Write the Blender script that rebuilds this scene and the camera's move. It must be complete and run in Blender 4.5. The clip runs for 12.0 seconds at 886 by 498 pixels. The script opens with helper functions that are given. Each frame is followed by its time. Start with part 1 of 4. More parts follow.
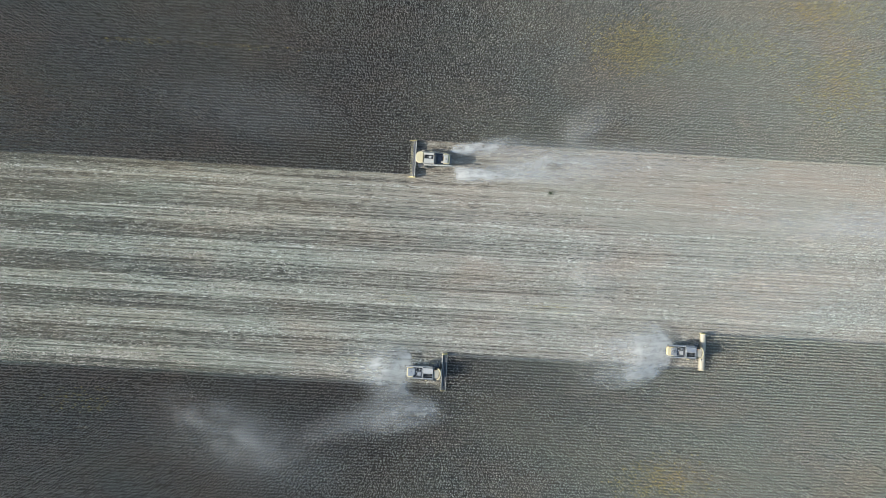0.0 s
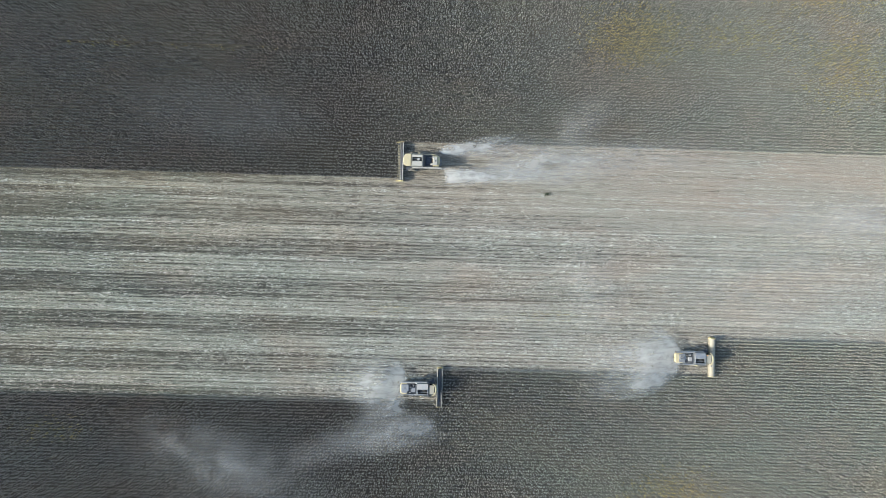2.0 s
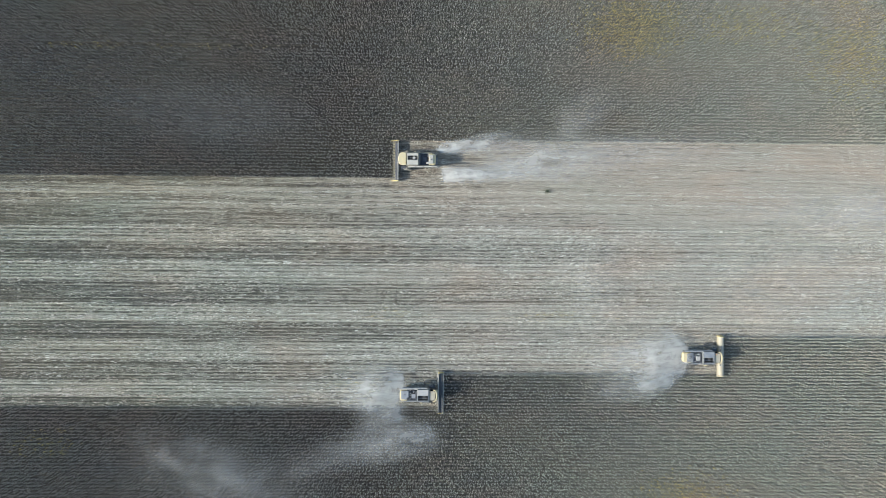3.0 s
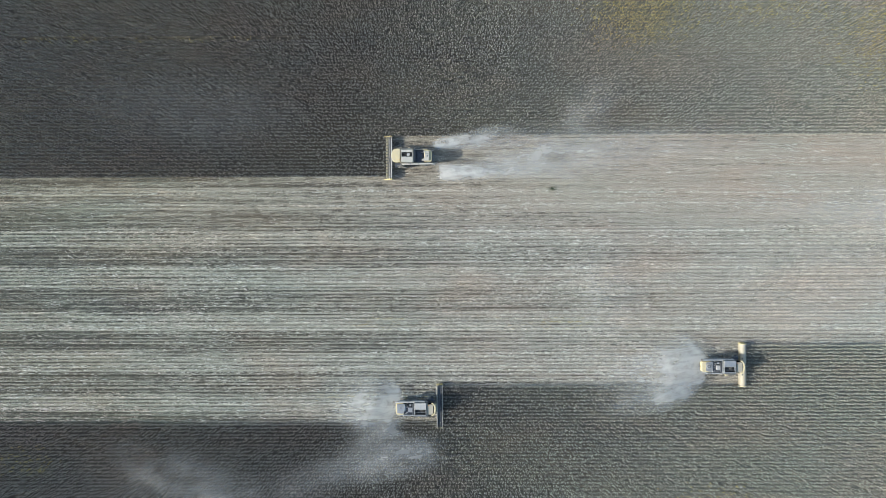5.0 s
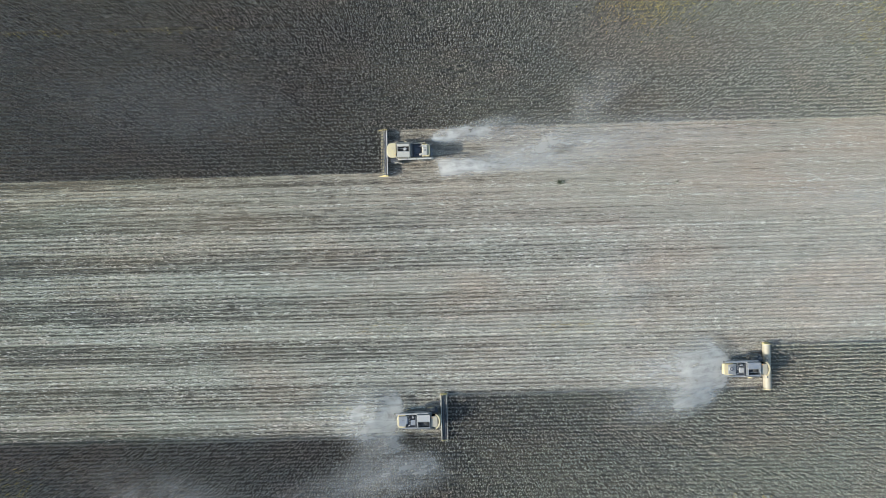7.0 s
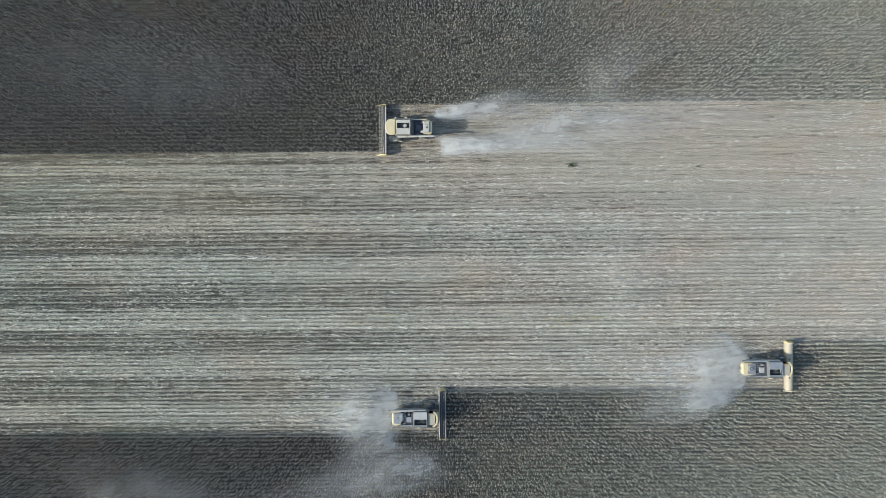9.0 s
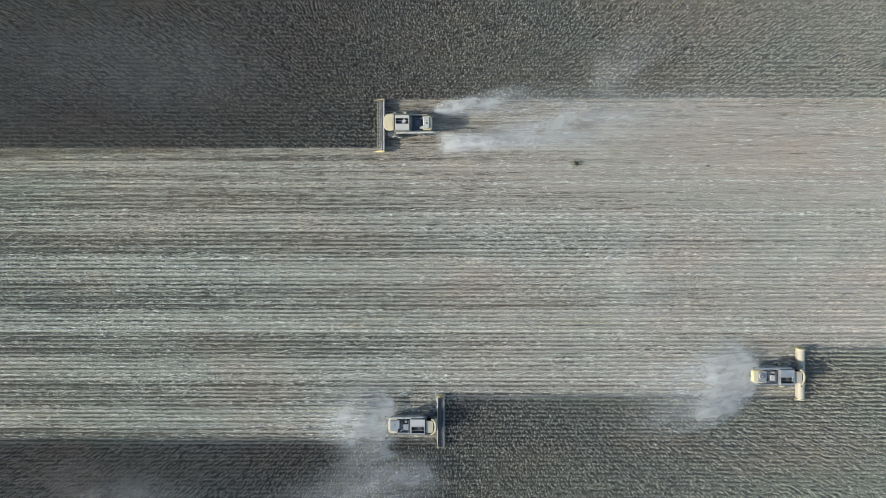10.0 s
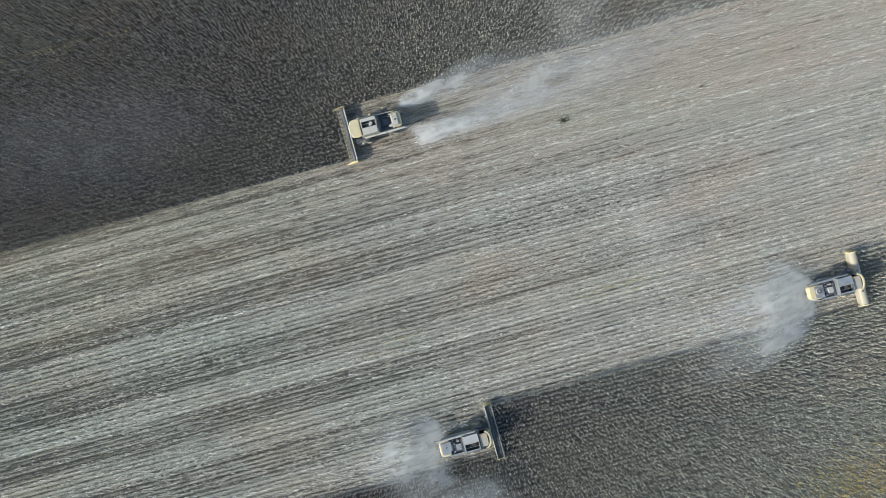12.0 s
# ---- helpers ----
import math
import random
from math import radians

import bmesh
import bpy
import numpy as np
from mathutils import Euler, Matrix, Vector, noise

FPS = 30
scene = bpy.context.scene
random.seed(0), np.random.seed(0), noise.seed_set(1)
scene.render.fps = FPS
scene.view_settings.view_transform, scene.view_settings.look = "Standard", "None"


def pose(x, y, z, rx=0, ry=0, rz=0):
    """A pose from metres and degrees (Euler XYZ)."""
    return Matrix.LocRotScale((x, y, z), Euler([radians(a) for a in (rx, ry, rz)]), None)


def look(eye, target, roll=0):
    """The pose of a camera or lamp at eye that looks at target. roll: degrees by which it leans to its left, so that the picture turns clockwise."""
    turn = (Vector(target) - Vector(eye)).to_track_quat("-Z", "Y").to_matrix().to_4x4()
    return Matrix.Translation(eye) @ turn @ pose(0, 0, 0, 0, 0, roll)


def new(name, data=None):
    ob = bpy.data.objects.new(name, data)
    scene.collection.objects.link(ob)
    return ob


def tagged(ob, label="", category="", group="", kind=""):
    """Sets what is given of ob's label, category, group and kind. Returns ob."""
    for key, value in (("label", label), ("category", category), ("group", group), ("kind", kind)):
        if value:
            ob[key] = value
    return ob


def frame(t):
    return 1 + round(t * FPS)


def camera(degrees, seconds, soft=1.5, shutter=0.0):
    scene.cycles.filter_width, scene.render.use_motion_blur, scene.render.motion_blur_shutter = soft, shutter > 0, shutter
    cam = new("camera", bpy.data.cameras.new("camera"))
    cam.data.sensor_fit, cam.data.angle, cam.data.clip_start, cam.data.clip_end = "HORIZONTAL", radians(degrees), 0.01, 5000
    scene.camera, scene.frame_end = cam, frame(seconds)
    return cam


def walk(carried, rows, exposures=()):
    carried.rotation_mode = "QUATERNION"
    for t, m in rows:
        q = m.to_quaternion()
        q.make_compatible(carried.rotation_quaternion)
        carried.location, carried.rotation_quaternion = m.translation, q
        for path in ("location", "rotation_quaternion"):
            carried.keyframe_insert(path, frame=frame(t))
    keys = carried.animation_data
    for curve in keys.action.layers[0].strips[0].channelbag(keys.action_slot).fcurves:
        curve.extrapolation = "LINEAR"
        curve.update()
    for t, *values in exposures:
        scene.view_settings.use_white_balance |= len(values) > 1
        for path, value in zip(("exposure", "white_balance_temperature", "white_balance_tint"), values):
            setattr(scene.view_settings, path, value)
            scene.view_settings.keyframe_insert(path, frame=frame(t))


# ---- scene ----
# Aerial view of three combine harvesters in a dry sunflower field, rows along x.
cam = camera(72, 12.0, soft=0.6)
PATH = [
    (0, -2.53, -2.02, 147.84, 0.708, -0.139, 3.229),
    (0.5, -2.34, -1.08, 145.56, 0.865, 0.032, 3.572),
    (1, -1.95, -0.41, 143.41, 0.718, -0.142, 3.538),
    (1.5, -1.90, 0.14, 141.33, 0.534, -0.485, 2.854),
    (2, -2.30, 0.33, 139.30, 0.493, -0.765, 1.605),
    (2.5, -2.29, 0.45, 137.16, 0.513, -0.863, 0.468),
    (3, -2.10, 0.43, 135.02, 0.582, -0.865, 0.434),
    (3.2, -1.88, 0.45, 134.18, 0.592, -0.789, 0.474),
    (4.8, 1.26, 1.08, 126.98, 0.589, 0.415, 0.470),
    (5, 1.41, 1.21, 126.07, 0.540, 0.472, -0.145),
    (5.5, 1.33, 1.69, 124.11, 0.312, 0.460, -1.875),
    (6, 1.24, 1.81, 122.05, 0.275, 0.456, -2.160),
    (6.5, 1.12, 1.77, 120.00, 0.313, 0.453, -1.807),
    (7, 1.10, 1.84, 117.92, 0.300, 0.470, -1.393),
    (7.2, 1.07, 1.87, 117.11, 0.307, 0.450, -1.298),
    (8.8, 0.39, 1.41, 110.52, -0.825, 0.300, -0.439),
    (9, 0.48, 1.41, 109.68, -0.796, 0.288, -0.361),
    (9.5, 0.44, 1.37, 107.60, -0.760, 0.235, -0.166),
    (10, 0.32, 1.75, 105.56, -0.933, 0.181, 0.034),
    (10.5, 0.46, 2.09, 103.30, -1.119, 0.289, 0.220),
    (11, 0.57, 2.32, 101.20, -1.238, 0.362, 0.388),
    (11.5, 0.34, 2.05, 98.99, -1.082, 0.303, 0.602),
    (11.6, 0.10, 1.86, 98.65, -0.971, 0.206, 0.367),
    (11.7, -0.26, 1.54, 98.34, -0.839, 0.053, -1.909),
    (11.8, -0.70, 1.18, 97.95, -0.619, -0.121, -4.474),
    (11.9, -1.19, 0.77, 97.44, -0.415, -0.304, -9.321),
    (12, -1.64, 0.41, 96.80, -0.085, -0.577, -14.971),
]
walk(cam, [(t, pose(x, y, z, rx, ry, rz)) for t, x, y, z, rx, ry, rz in PATH],
     exposures=[(0, 1.13, 6090, 2.8), (6, 1.04, 6090, 2.8), (12, 0.88, 6090, 2.8)])

# ---- light ----
SUN_TURN, SUN_HEIGHT = 11.0, 25.5          # the shadows run towards +x, leaning 12 degrees to +y
world = bpy.data.worlds.new("world")
scene.world = world
world.use_nodes = True
sky = world.node_tree.nodes.new("ShaderNodeTexSky")
sky.sky_type, sky.sun_disc = "NISHITA", False
sky.sun_elevation, sky.sun_rotation = radians(SUN_HEIGHT), radians(258)
background = world.node_tree.nodes["Background"]
background.inputs["Strength"].default_value = 0.15
world.node_tree.links.new(sky.outputs["Color"], background.inputs["Color"])

sun_data = bpy.data.lights.new("sun", "SUN")
sun_data.energy, sun_data.angle, sun_data.color = 4.0, radians(0.6), (1.0, 0.96, 0.90)
sun = new("sun", sun_data)
c, s = math.cos(radians(SUN_HEIGHT)), math.sin(radians(SUN_HEIGHT))
sun.matrix_world = look((-200 * c * math.cos(radians(SUN_TURN)), -200 * c * math.sin(radians(SUN_TURN)), 200 * s), (0, 0, 0))

# ---- layout in metres ----
ROW = 0.7                                  # distance between two rows
X0, X1, Y0, Y1 = -117.0, 115.0, -71.0, 71.0
CUT_N, EDGE_N = 25.5, 17.0                 # upper swath
EDGE_S, CUT_B, CUT_A = -17.1, -25.6, -33.4   # lower swaths
HEAD_U, HEAD_A, HEAD_B = -10.6, -0.4, 61.4   # x of the three cutting headers


def standing(x, y):
    """True where the crop is not yet cut."""
    return ((y > CUT_N) | (y < CUT_A) | ((y > EDGE_N) & (y <= CUT_N) & (x < HEAD_U))
            | ((y < CUT_B) & (y >= CUT_A) & (x > HEAD_A)) | ((y < EDGE_S) & (y >= CUT_B) & (x > HEAD_B)))


# Chaff cover across the passes: y and how thickly straw and chaff lie there.
CHAFF = [(26.0, 0.3), (20.0, 0.45), (17.0, 0.35), (15.5, 0.45), (14.6, 0.85), (13.6, 0.75), (13.0, 0.5), (11.9, 0.6), (11.4, 0.8),
         (10.6, 0.45), (7.0, 0.32), (6.2, 0.7), (3.2, 0.75), (2.6, 0.22), (-0.8, 0.2), (-1.5, 0.75), (-5.3, 0.8), (-6.2, 0.3),
         (-10.2, 0.12), (-10.9, 0.8), (-14.2, 0.95), (-15.0, 0.2), (-18.3, 0.22), (-19.0, 0.75), (-22.5, 0.8), (-23.1, 0.35),
         (-27.2, 0.3), (-27.8, 0.8), (-30.7, 0.85), (-31.2, 0.35), (-33.4, 0.3)]
CHAFF = [(y, 0.14 + 0.78 * v) for y, v in CHAFF]
chaff_y = np.array([r[0] for r in CHAFF[::-1]])
chaff_v = np.array([r[1] for r in CHAFF[::-1]])


# ---- materials ----
def nodes_of(name):
    m = bpy.data.materials.new(name)
    m.use_nodes = True
    return m, m.node_tree.nodes, m.node_tree.links, m.node_tree.nodes["Principled BSDF"]


def ramp(nodes, stops):
    r = nodes.new("ShaderNodeValToRGB")
    while len(r.color_ramp.elements) < len(stops):
        r.color_ramp.elements.new(0.5)
    for e, (at, col) in zip(r.color_ramp.elements, stops):
        e.position = at
        e.color = (*col, 1) if len(col) == 3 else col
    return r


def noise_node(nodes, links, vector, scale, detail=4, rough=0.55, distort=0.0):
    n = nodes.new("ShaderNodeTexNoise")
    n.inputs["Scale"].default_value, n.inputs["Detail"].default_value = scale, detail
    n.inputs["Roughness"].default_value, n.inputs["Distortion"].default_value = rough, distort
    if vector is not None:
        links.new(vector, n.inputs["Vector"])
    return n


def mapped(nodes, links, vector, scale):
    m = nodes.new("ShaderNodeMapping")
    m.inputs["Scale"].default_value = scale
    links.new(vector, m.inputs["Vector"])
    return m.outputs["Vector"]


def mix_rgb(nodes, links, fac, a, b, mode="MIX"):
    m = nodes.new("ShaderNodeMix")
    m.data_type, m.blend_type = "RGBA", mode
    for socket, value in ((m.inputs[0], fac), (m.inputs[6], a), (m.inputs[7], b)):
        if isinstance(value, (int, float)):
            socket.default_value = value
        elif isinstance(value, tuple):
            socket.default_value = (*value, 1)
        else:
            links.new(value, socket)
    return m.outputs[2]


def plant_material(name, dark, mid, pale, patch, rough=0.85, thin=0.0):
    """Dry plant matter: every piece has its own tone, with broad drifts over the field."""
    m, nodes, links, p = nodes_of(name)
    geo = nodes.new("ShaderNodeNewGeometry")
    tone = ramp(nodes, [(0.0, dark), (0.55, mid), (1.0, pale)])
    links.new(geo.outputs["Random Per Island"], tone.inputs["Fac"])
    broad = noise_node(nodes, links, mapped(nodes, links, geo.outputs["Position"], (0.02, 0.05, 0.02)), 1.0, 5, 0.6)
    spread = ramp(nodes, [(0.42, (0, 0, 0)), (0.68, (1, 1, 1))])
    links.new(broad.outputs["Fac"], spread.inputs["Fac"])
    tinted = mix_rgb(nodes, links, 0.5, tone.outputs["Color"], patch)
    col = mix_rgb(nodes, links, spread.outputs["Color"], tone.outputs["Color"], tinted)
    fine = noise_node(nodes, links, geo.outputs["Position"], 2.6, 4, 0.6)
    shade = ramp(nodes, [(0.34, (0.78, 0.78, 0.78)), (0.66, (1.22, 1.22, 1.22))])
    links.new(fine.outputs["Fac"], shade.inputs["Fac"])
    col = mix_rgb(nodes, links, 1.0, col, shade.outputs["Color"], "MULTIPLY")
    # slow shifts of hue over the field, from bluish grey to reddish brown
    cast = noise_node(nodes, links, mapped(nodes, links, geo.outputs["Position"], (0.04, 0.075, 0.05)), 1.0, 4, 0.65, 0.4)
    hue = ramp(nodes, [(0.34, (0.96, 1.0, 0.995)), (0.5, (1.0, 1.0, 1.0)), (0.66, (1.08, 0.98, 0.95))])
    links.new(cast.outputs["Fac"], hue.inputs["Fac"])
    col = mix_rgb(nodes, links, 1.0, col, hue.outputs["Color"], "MULTIPLY")
    links.new(col, p.inputs["Base Color"])
    p.inputs["Roughness"].default_value = rough
    p.inputs["Specular IOR Level"].default_value = 0.2
    if thin:
        # papery leaves let some light through
        glow = nodes.new("ShaderNodeBsdfTranslucent")
        links.new(col, glow.inputs["Color"])
        sheet = nodes.new("ShaderNodeMixShader")
        sheet.inputs[0].default_value = thin
        links.new(p.outputs[0], sheet.inputs[1])
        links.new(glow.outputs[0], sheet.inputs[2])
        links.new(sheet.outputs[0], nodes["Material Output"].inputs["Surface"])
    return m


def soil_material(name, cover):
    """Grey-brown soil; with cover, chaff lies over it in bands along the passes."""
    m, nodes, links, p = nodes_of(name)
    geo = nodes.new("ShaderNodeNewGeometry")
    pos = geo.outputs["Position"]
    clods = noise_node(nodes, links, pos, 2.4, 8, 0.65)
    # earth under the crop is darker, the shade between plants put into its colour
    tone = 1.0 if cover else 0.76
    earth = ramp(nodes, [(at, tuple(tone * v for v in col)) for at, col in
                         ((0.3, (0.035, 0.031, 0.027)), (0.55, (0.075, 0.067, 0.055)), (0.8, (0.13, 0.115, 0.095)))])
    links.new(clods.outputs["Fac"], earth.inputs["Fac"])
    broad = noise_node(nodes, links, mapped(nodes, links, pos, (0.02, 0.05, 0.02)), 1.0, 4)
    drift = ramp(nodes, [(0.35, (0.8, 0.8, 0.85)), (0.65, (1.15, 1.1, 1.0))])
    links.new(broad.outputs["Fac"], drift.inputs["Fac"])
    col = mix_rgb(nodes, links, 1.0, earth.outputs["Color"], drift.outputs["Color"], "MULTIPLY")
    split = nodes.new("ShaderNodeSeparateXYZ")
    links.new(pos, split.inputs[0])
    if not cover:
        # gaps look brighter towards +x: that light is mixed into the soil colour
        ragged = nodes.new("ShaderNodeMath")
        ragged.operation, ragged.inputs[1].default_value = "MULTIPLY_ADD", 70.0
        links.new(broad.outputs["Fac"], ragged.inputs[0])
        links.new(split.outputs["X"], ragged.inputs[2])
        pale_side = nodes.new("ShaderNodeMapRange")
        pale_side.inputs["From Min"].default_value, pale_side.inputs["From Max"].default_value = 10.0, 110.0
        pale_side.inputs["To Max"].default_value = 0.55
        links.new(ragged.outputs[0], pale_side.inputs["Value"])
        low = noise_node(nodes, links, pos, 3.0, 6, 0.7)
        pale_gap = ramp(nodes, [(0.35, (0.16, 0.154, 0.122)), (0.65, (0.37, 0.358, 0.288))])
        links.new(low.outputs["Fac"], pale_gap.inputs["Fac"])
        col = mix_rgb(nodes, links, pale_side.outputs[0], col, pale_gap.outputs["Color"])
    if cover:
        wave = noise_node(nodes, links, mapped(nodes, links, pos, (0.05, 0.5, 0.1)), 1.0, 5, 0.6)
        sway = nodes.new("ShaderNodeMath")
        sway.operation, sway.inputs[1].default_value = "MULTIPLY_ADD", 3.0
        links.new(wave.outputs["Fac"], sway.inputs[0])
        links.new(split.outputs["Y"], sway.inputs[2])
        fit_y = nodes.new("ShaderNodeMapRange")
        fit_y.inputs["From Min"].default_value, fit_y.inputs["From Max"].default_value = CUT_A + 1.5, 26.0 + 1.5
        links.new(sway.outputs[0], fit_y.inputs["Value"])
        sharp_bands = ramp(nodes, [((y - CUT_A) / (26.0 - CUT_A), (v, v, v)) for y, v in CHAFF[::-1]])
        links.new(fit_y.outputs[0], sharp_bands.inputs["Fac"])
        # the passes differ most towards -x; further on the chaff lies evenly
        even = nodes.new("ShaderNodeMapRange")
        even.inputs["From Min"].default_value, even.inputs["From Max"].default_value = -70.0, 60.0
        even.inputs["To Min"].default_value, even.inputs["To Max"].default_value = 0.15, 0.72
        links.new(split.outputs["X"], even.inputs["Value"])
        levelled = mix_rgb(nodes, links, even.outputs[0], sharp_bands.outputs["Color"], (0.54, 0.54, 0.54))
        # long thin lines of chaff and bare earth
        lines = noise_node(nodes, links, mapped(nodes, links, pos, (0.022, 1.25, 0.3)), 1.0, 5, 0.7)
        lined = nodes.new("ShaderNodeMath")
        lined.operation, lined.inputs[1].default_value, lined.inputs[2].default_value = "MULTIPLY_ADD", 1.9, -0.95
        links.new(lines.outputs["Fac"], lined.inputs[0])
        bands = nodes.new("ShaderNodeMath")
        bands.operation = "ADD"
        links.new(levelled, bands.inputs[0])
        links.new(lined.outputs[0], bands.inputs[1])
        streak = noise_node(nodes, links, mapped(nodes, links, pos, (0.35, 4.2, 1.0)), 1.0, 6, 0.65)
        fibre = noise_node(nodes, links, mapped(nodes, links, pos, (2.2, 6.0, 4.0)), 1.0, 6, 0.78, 0.8)
        blend = nodes.new("ShaderNodeMath")
        blend.operation, blend.inputs[1].default_value = "MULTIPLY_ADD", 1.6
        shifted = nodes.new("ShaderNodeMath")
        shifted.operation, shifted.inputs[1].default_value, shifted.inputs[2].default_value = "MULTIPLY_ADD", 1.7, -0.65
        links.new(streak.outputs["Fac"], shifted.inputs[0])
        links.new(fibre.outputs["Fac"], blend.inputs[0])
        links.new(shifted.outputs[0], blend.inputs[2])
        total = nodes.new("ShaderNodeMath")
        total.operation, total.inputs[1].default_value = "MULTIPLY_ADD", 0.9
        links.new(bands.outputs[0], total.inputs[0])
        links.new(blend.outputs[0], total.inputs[2])
        total.inputs[1].default_value = 0.78
        # bare strips along the plant rows, with the stubble's shadow side painted in
        angle = nodes.new("ShaderNodeMath")
        angle.operation, angle.inputs[1].default_value = "MULTIPLY", 2 * math.pi / ROW
        links.new(split.outputs["Y"], angle.inputs[0])
        crest = nodes.new("ShaderNodeMath")
        crest.operation = "COSINE"
        links.new(angle.outputs[0], crest.inputs[0])
        # the strips show most where little chaff lies, and break up along the row
        worn = noise_node(nodes, links, mapped(nodes, links, pos, (0.12, 0.5, 0.3)), 1.0, 4, 0.6)
        depth = nodes.new("ShaderNodeMapRange")
        depth.inputs["From Min"].default_value, depth.inputs["From Max"].default_value = 0.3, 0.7
        depth.inputs["To Min"].default_value, depth.inputs["To Max"].default_value = -0.05, -0.36
        links.new(worn.outputs["Fac"], depth.inputs["Value"])
        north = nodes.new("ShaderNodeMapRange")
        north.inputs["From Min"].default_value, north.inputs["From Max"].default_value = 5.0, 12.0
        north.inputs["To Min"].default_value, north.inputs["To Max"].default_value = 1.0, 0.15
        links.new(split.outputs["Y"], north.inputs["Value"])
        scaled = nodes.new("ShaderNodeMath")
        scaled.operation = "MULTIPLY"
        links.new(depth.outputs[0], scaled.inputs[0])
        links.new(north.outputs[0], scaled.inputs[1])
        strip = nodes.new("ShaderNodeMath")
        strip.operation = "MULTIPLY_ADD"
        links.new(scaled.outputs[0], strip.inputs[1])
        links.new(crest.outputs[0], strip.inputs[0])
        links.new(total.outputs[0], strip.inputs[2])
        # the cover grows thicker towards +x
        along = nodes.new("ShaderNodeMapRange")
        along.inputs["From Min"].default_value, along.inputs["From Max"].default_value = -100.0, 80.0
        along.inputs["To Min"].default_value, along.inputs["To Max"].default_value = -0.22, 0.28
        links.new(split.outputs["X"], along.inputs["Value"])
        total = nodes.new("ShaderNodeMath")
        total.operation = "ADD"
        links.new(strip.outputs[0], total.inputs[0])
        links.new(along.outputs[0], total.inputs[1])
        cut = nodes.new("ShaderNodeMapRange")
        cut.inputs["From Min"].default_value, cut.inputs["From Max"].default_value = 1.16, 1.56
        links.new(total.outputs[0], cut.inputs["Value"])
        husk = noise_node(nodes, links, mapped(nodes, links, pos, (1.0, 2.2, 1.0)), 5.0, 6, 0.75)
        straw = ramp(nodes, [(0.39, (0.075, 0.068, 0.056)), (0.61, (0.42, 0.384, 0.316))])
        links.new(husk.outputs["Fac"], straw.inputs["Fac"])
        col = mix_rgb(nodes, links, cut.outputs[0], col, straw.outputs["Color"])
        # the passes cut last, towards +y, are browner
        fresh = nodes.new("ShaderNodeMapRange")
        fresh.inputs["From Min"].default_value, fresh.inputs["From Max"].default_value = 4.0, 13.0
        links.new(split.outputs["Y"], fresh.inputs["Value"])
        browner = mix_rgb(nodes, links, 1.0, col, (1.045, 0.985, 0.95), "MULTIPLY")
        col = mix_rgb(nodes, links, fresh.outputs[0], col, browner)
        # a green tinge of young weeds towards -x
        sprout = nodes.new("ShaderNodeMapRange")
        sprout.inputs["From Min"].default_value, sprout.inputs["From Max"].default_value = 10.0, -75.0
        links.new(split.outputs["X"], sprout.inputs["Value"])
        greener = mix_rgb(nodes, links, 1.0, col, (0.93, 1.0, 0.945), "MULTIPLY")
        col = mix_rgb(nodes, links, sprout.outputs[0], col, greener)
    cast = noise_node(nodes, links, mapped(nodes, links, pos, (0.035, 0.11, 0.05)), 1.0, 4, 0.6, 0.5)
    hue = ramp(nodes, [(0.36, (0.975, 1.0, 0.985)), (0.5, (1.01, 1.0, 0.99)), (0.64, (1.06, 0.99, 0.95))])
    links.new(cast.outputs["Fac"], hue.inputs["Fac"])
    links.new(mix_rgb(nodes, links, 1.0, col, hue.outputs["Color"], "MULTIPLY"), p.inputs["Base Color"])
    p.inputs["Roughness"].default_value = 0.95
    p.inputs["Specular IOR Level"].default_value = 0.15
    bump = nodes.new("ShaderNodeBump")
    bump.inputs["Strength"].default_value, bump.inputs["Distance"].default_value = 0.9, 0.12
    rough = noise_node(nodes, links, pos, 3.5, 8, 0.7)
    links.new(rough.outputs["Fac"], bump.inputs["Height"])
    links.new(bump.outputs["Normal"], p.inputs["Normal"])
    return m


def painted(name, colour, rough=0.4, metal=0.0, dust=0.35, grime=(0.33, 0.29, 0.23)):
    """Machine paint or metal with field dust settled on it in patches."""
    m, nodes, links, p = nodes_of(name)
    coord = nodes.new("ShaderNodeTexCoord")
    a = noise_node(nodes, links, coord.outputs["Object"], 1.7, 6, 0.6)
    b = noise_node(nodes, links, coord.outputs["Object"], 14.0, 5, 0.65)
    both = nodes.new("ShaderNodeMath")
    both.operation = "MULTIPLY"
    links.new(a.outputs["Fac"], both.inputs[0])
    links.new(b.outputs["Fac"], both.inputs[1])
    where = nodes.new("ShaderNodeMapRange")
    where.inputs["From Min"].default_value, where.inputs["From Max"].default_value = 0.14, 0.4
    where.inputs["To Max"].default_value = min(1.0, dust * 2)
    links.new(both.outputs[0], where.inputs["Value"])
    links.new(mix_rgb(nodes, links, where.outputs[0], colour, grime), p.inputs["Base Color"])
    spread = nodes.new("ShaderNodeMapRange")
    spread.inputs["To Min"].default_value, spread.inputs["To Max"].default_value = rough, min(1.0, rough + 0.4)
    links.new(where.outputs[0], spread.inputs["Value"])
    links.new(spread.outputs[0], p.inputs["Roughness"])
    p.inputs["Metallic"].default_value = metal
    bump = nodes.new("ShaderNodeBump")
    bump.inputs["Strength"].default_value, bump.inputs["Distance"].default_value = 0.15, 0.01
    links.new(b.outputs["Fac"], bump.inputs["Height"])
    links.new(bump.outputs["Normal"], p.inputs["Normal"])
    return m


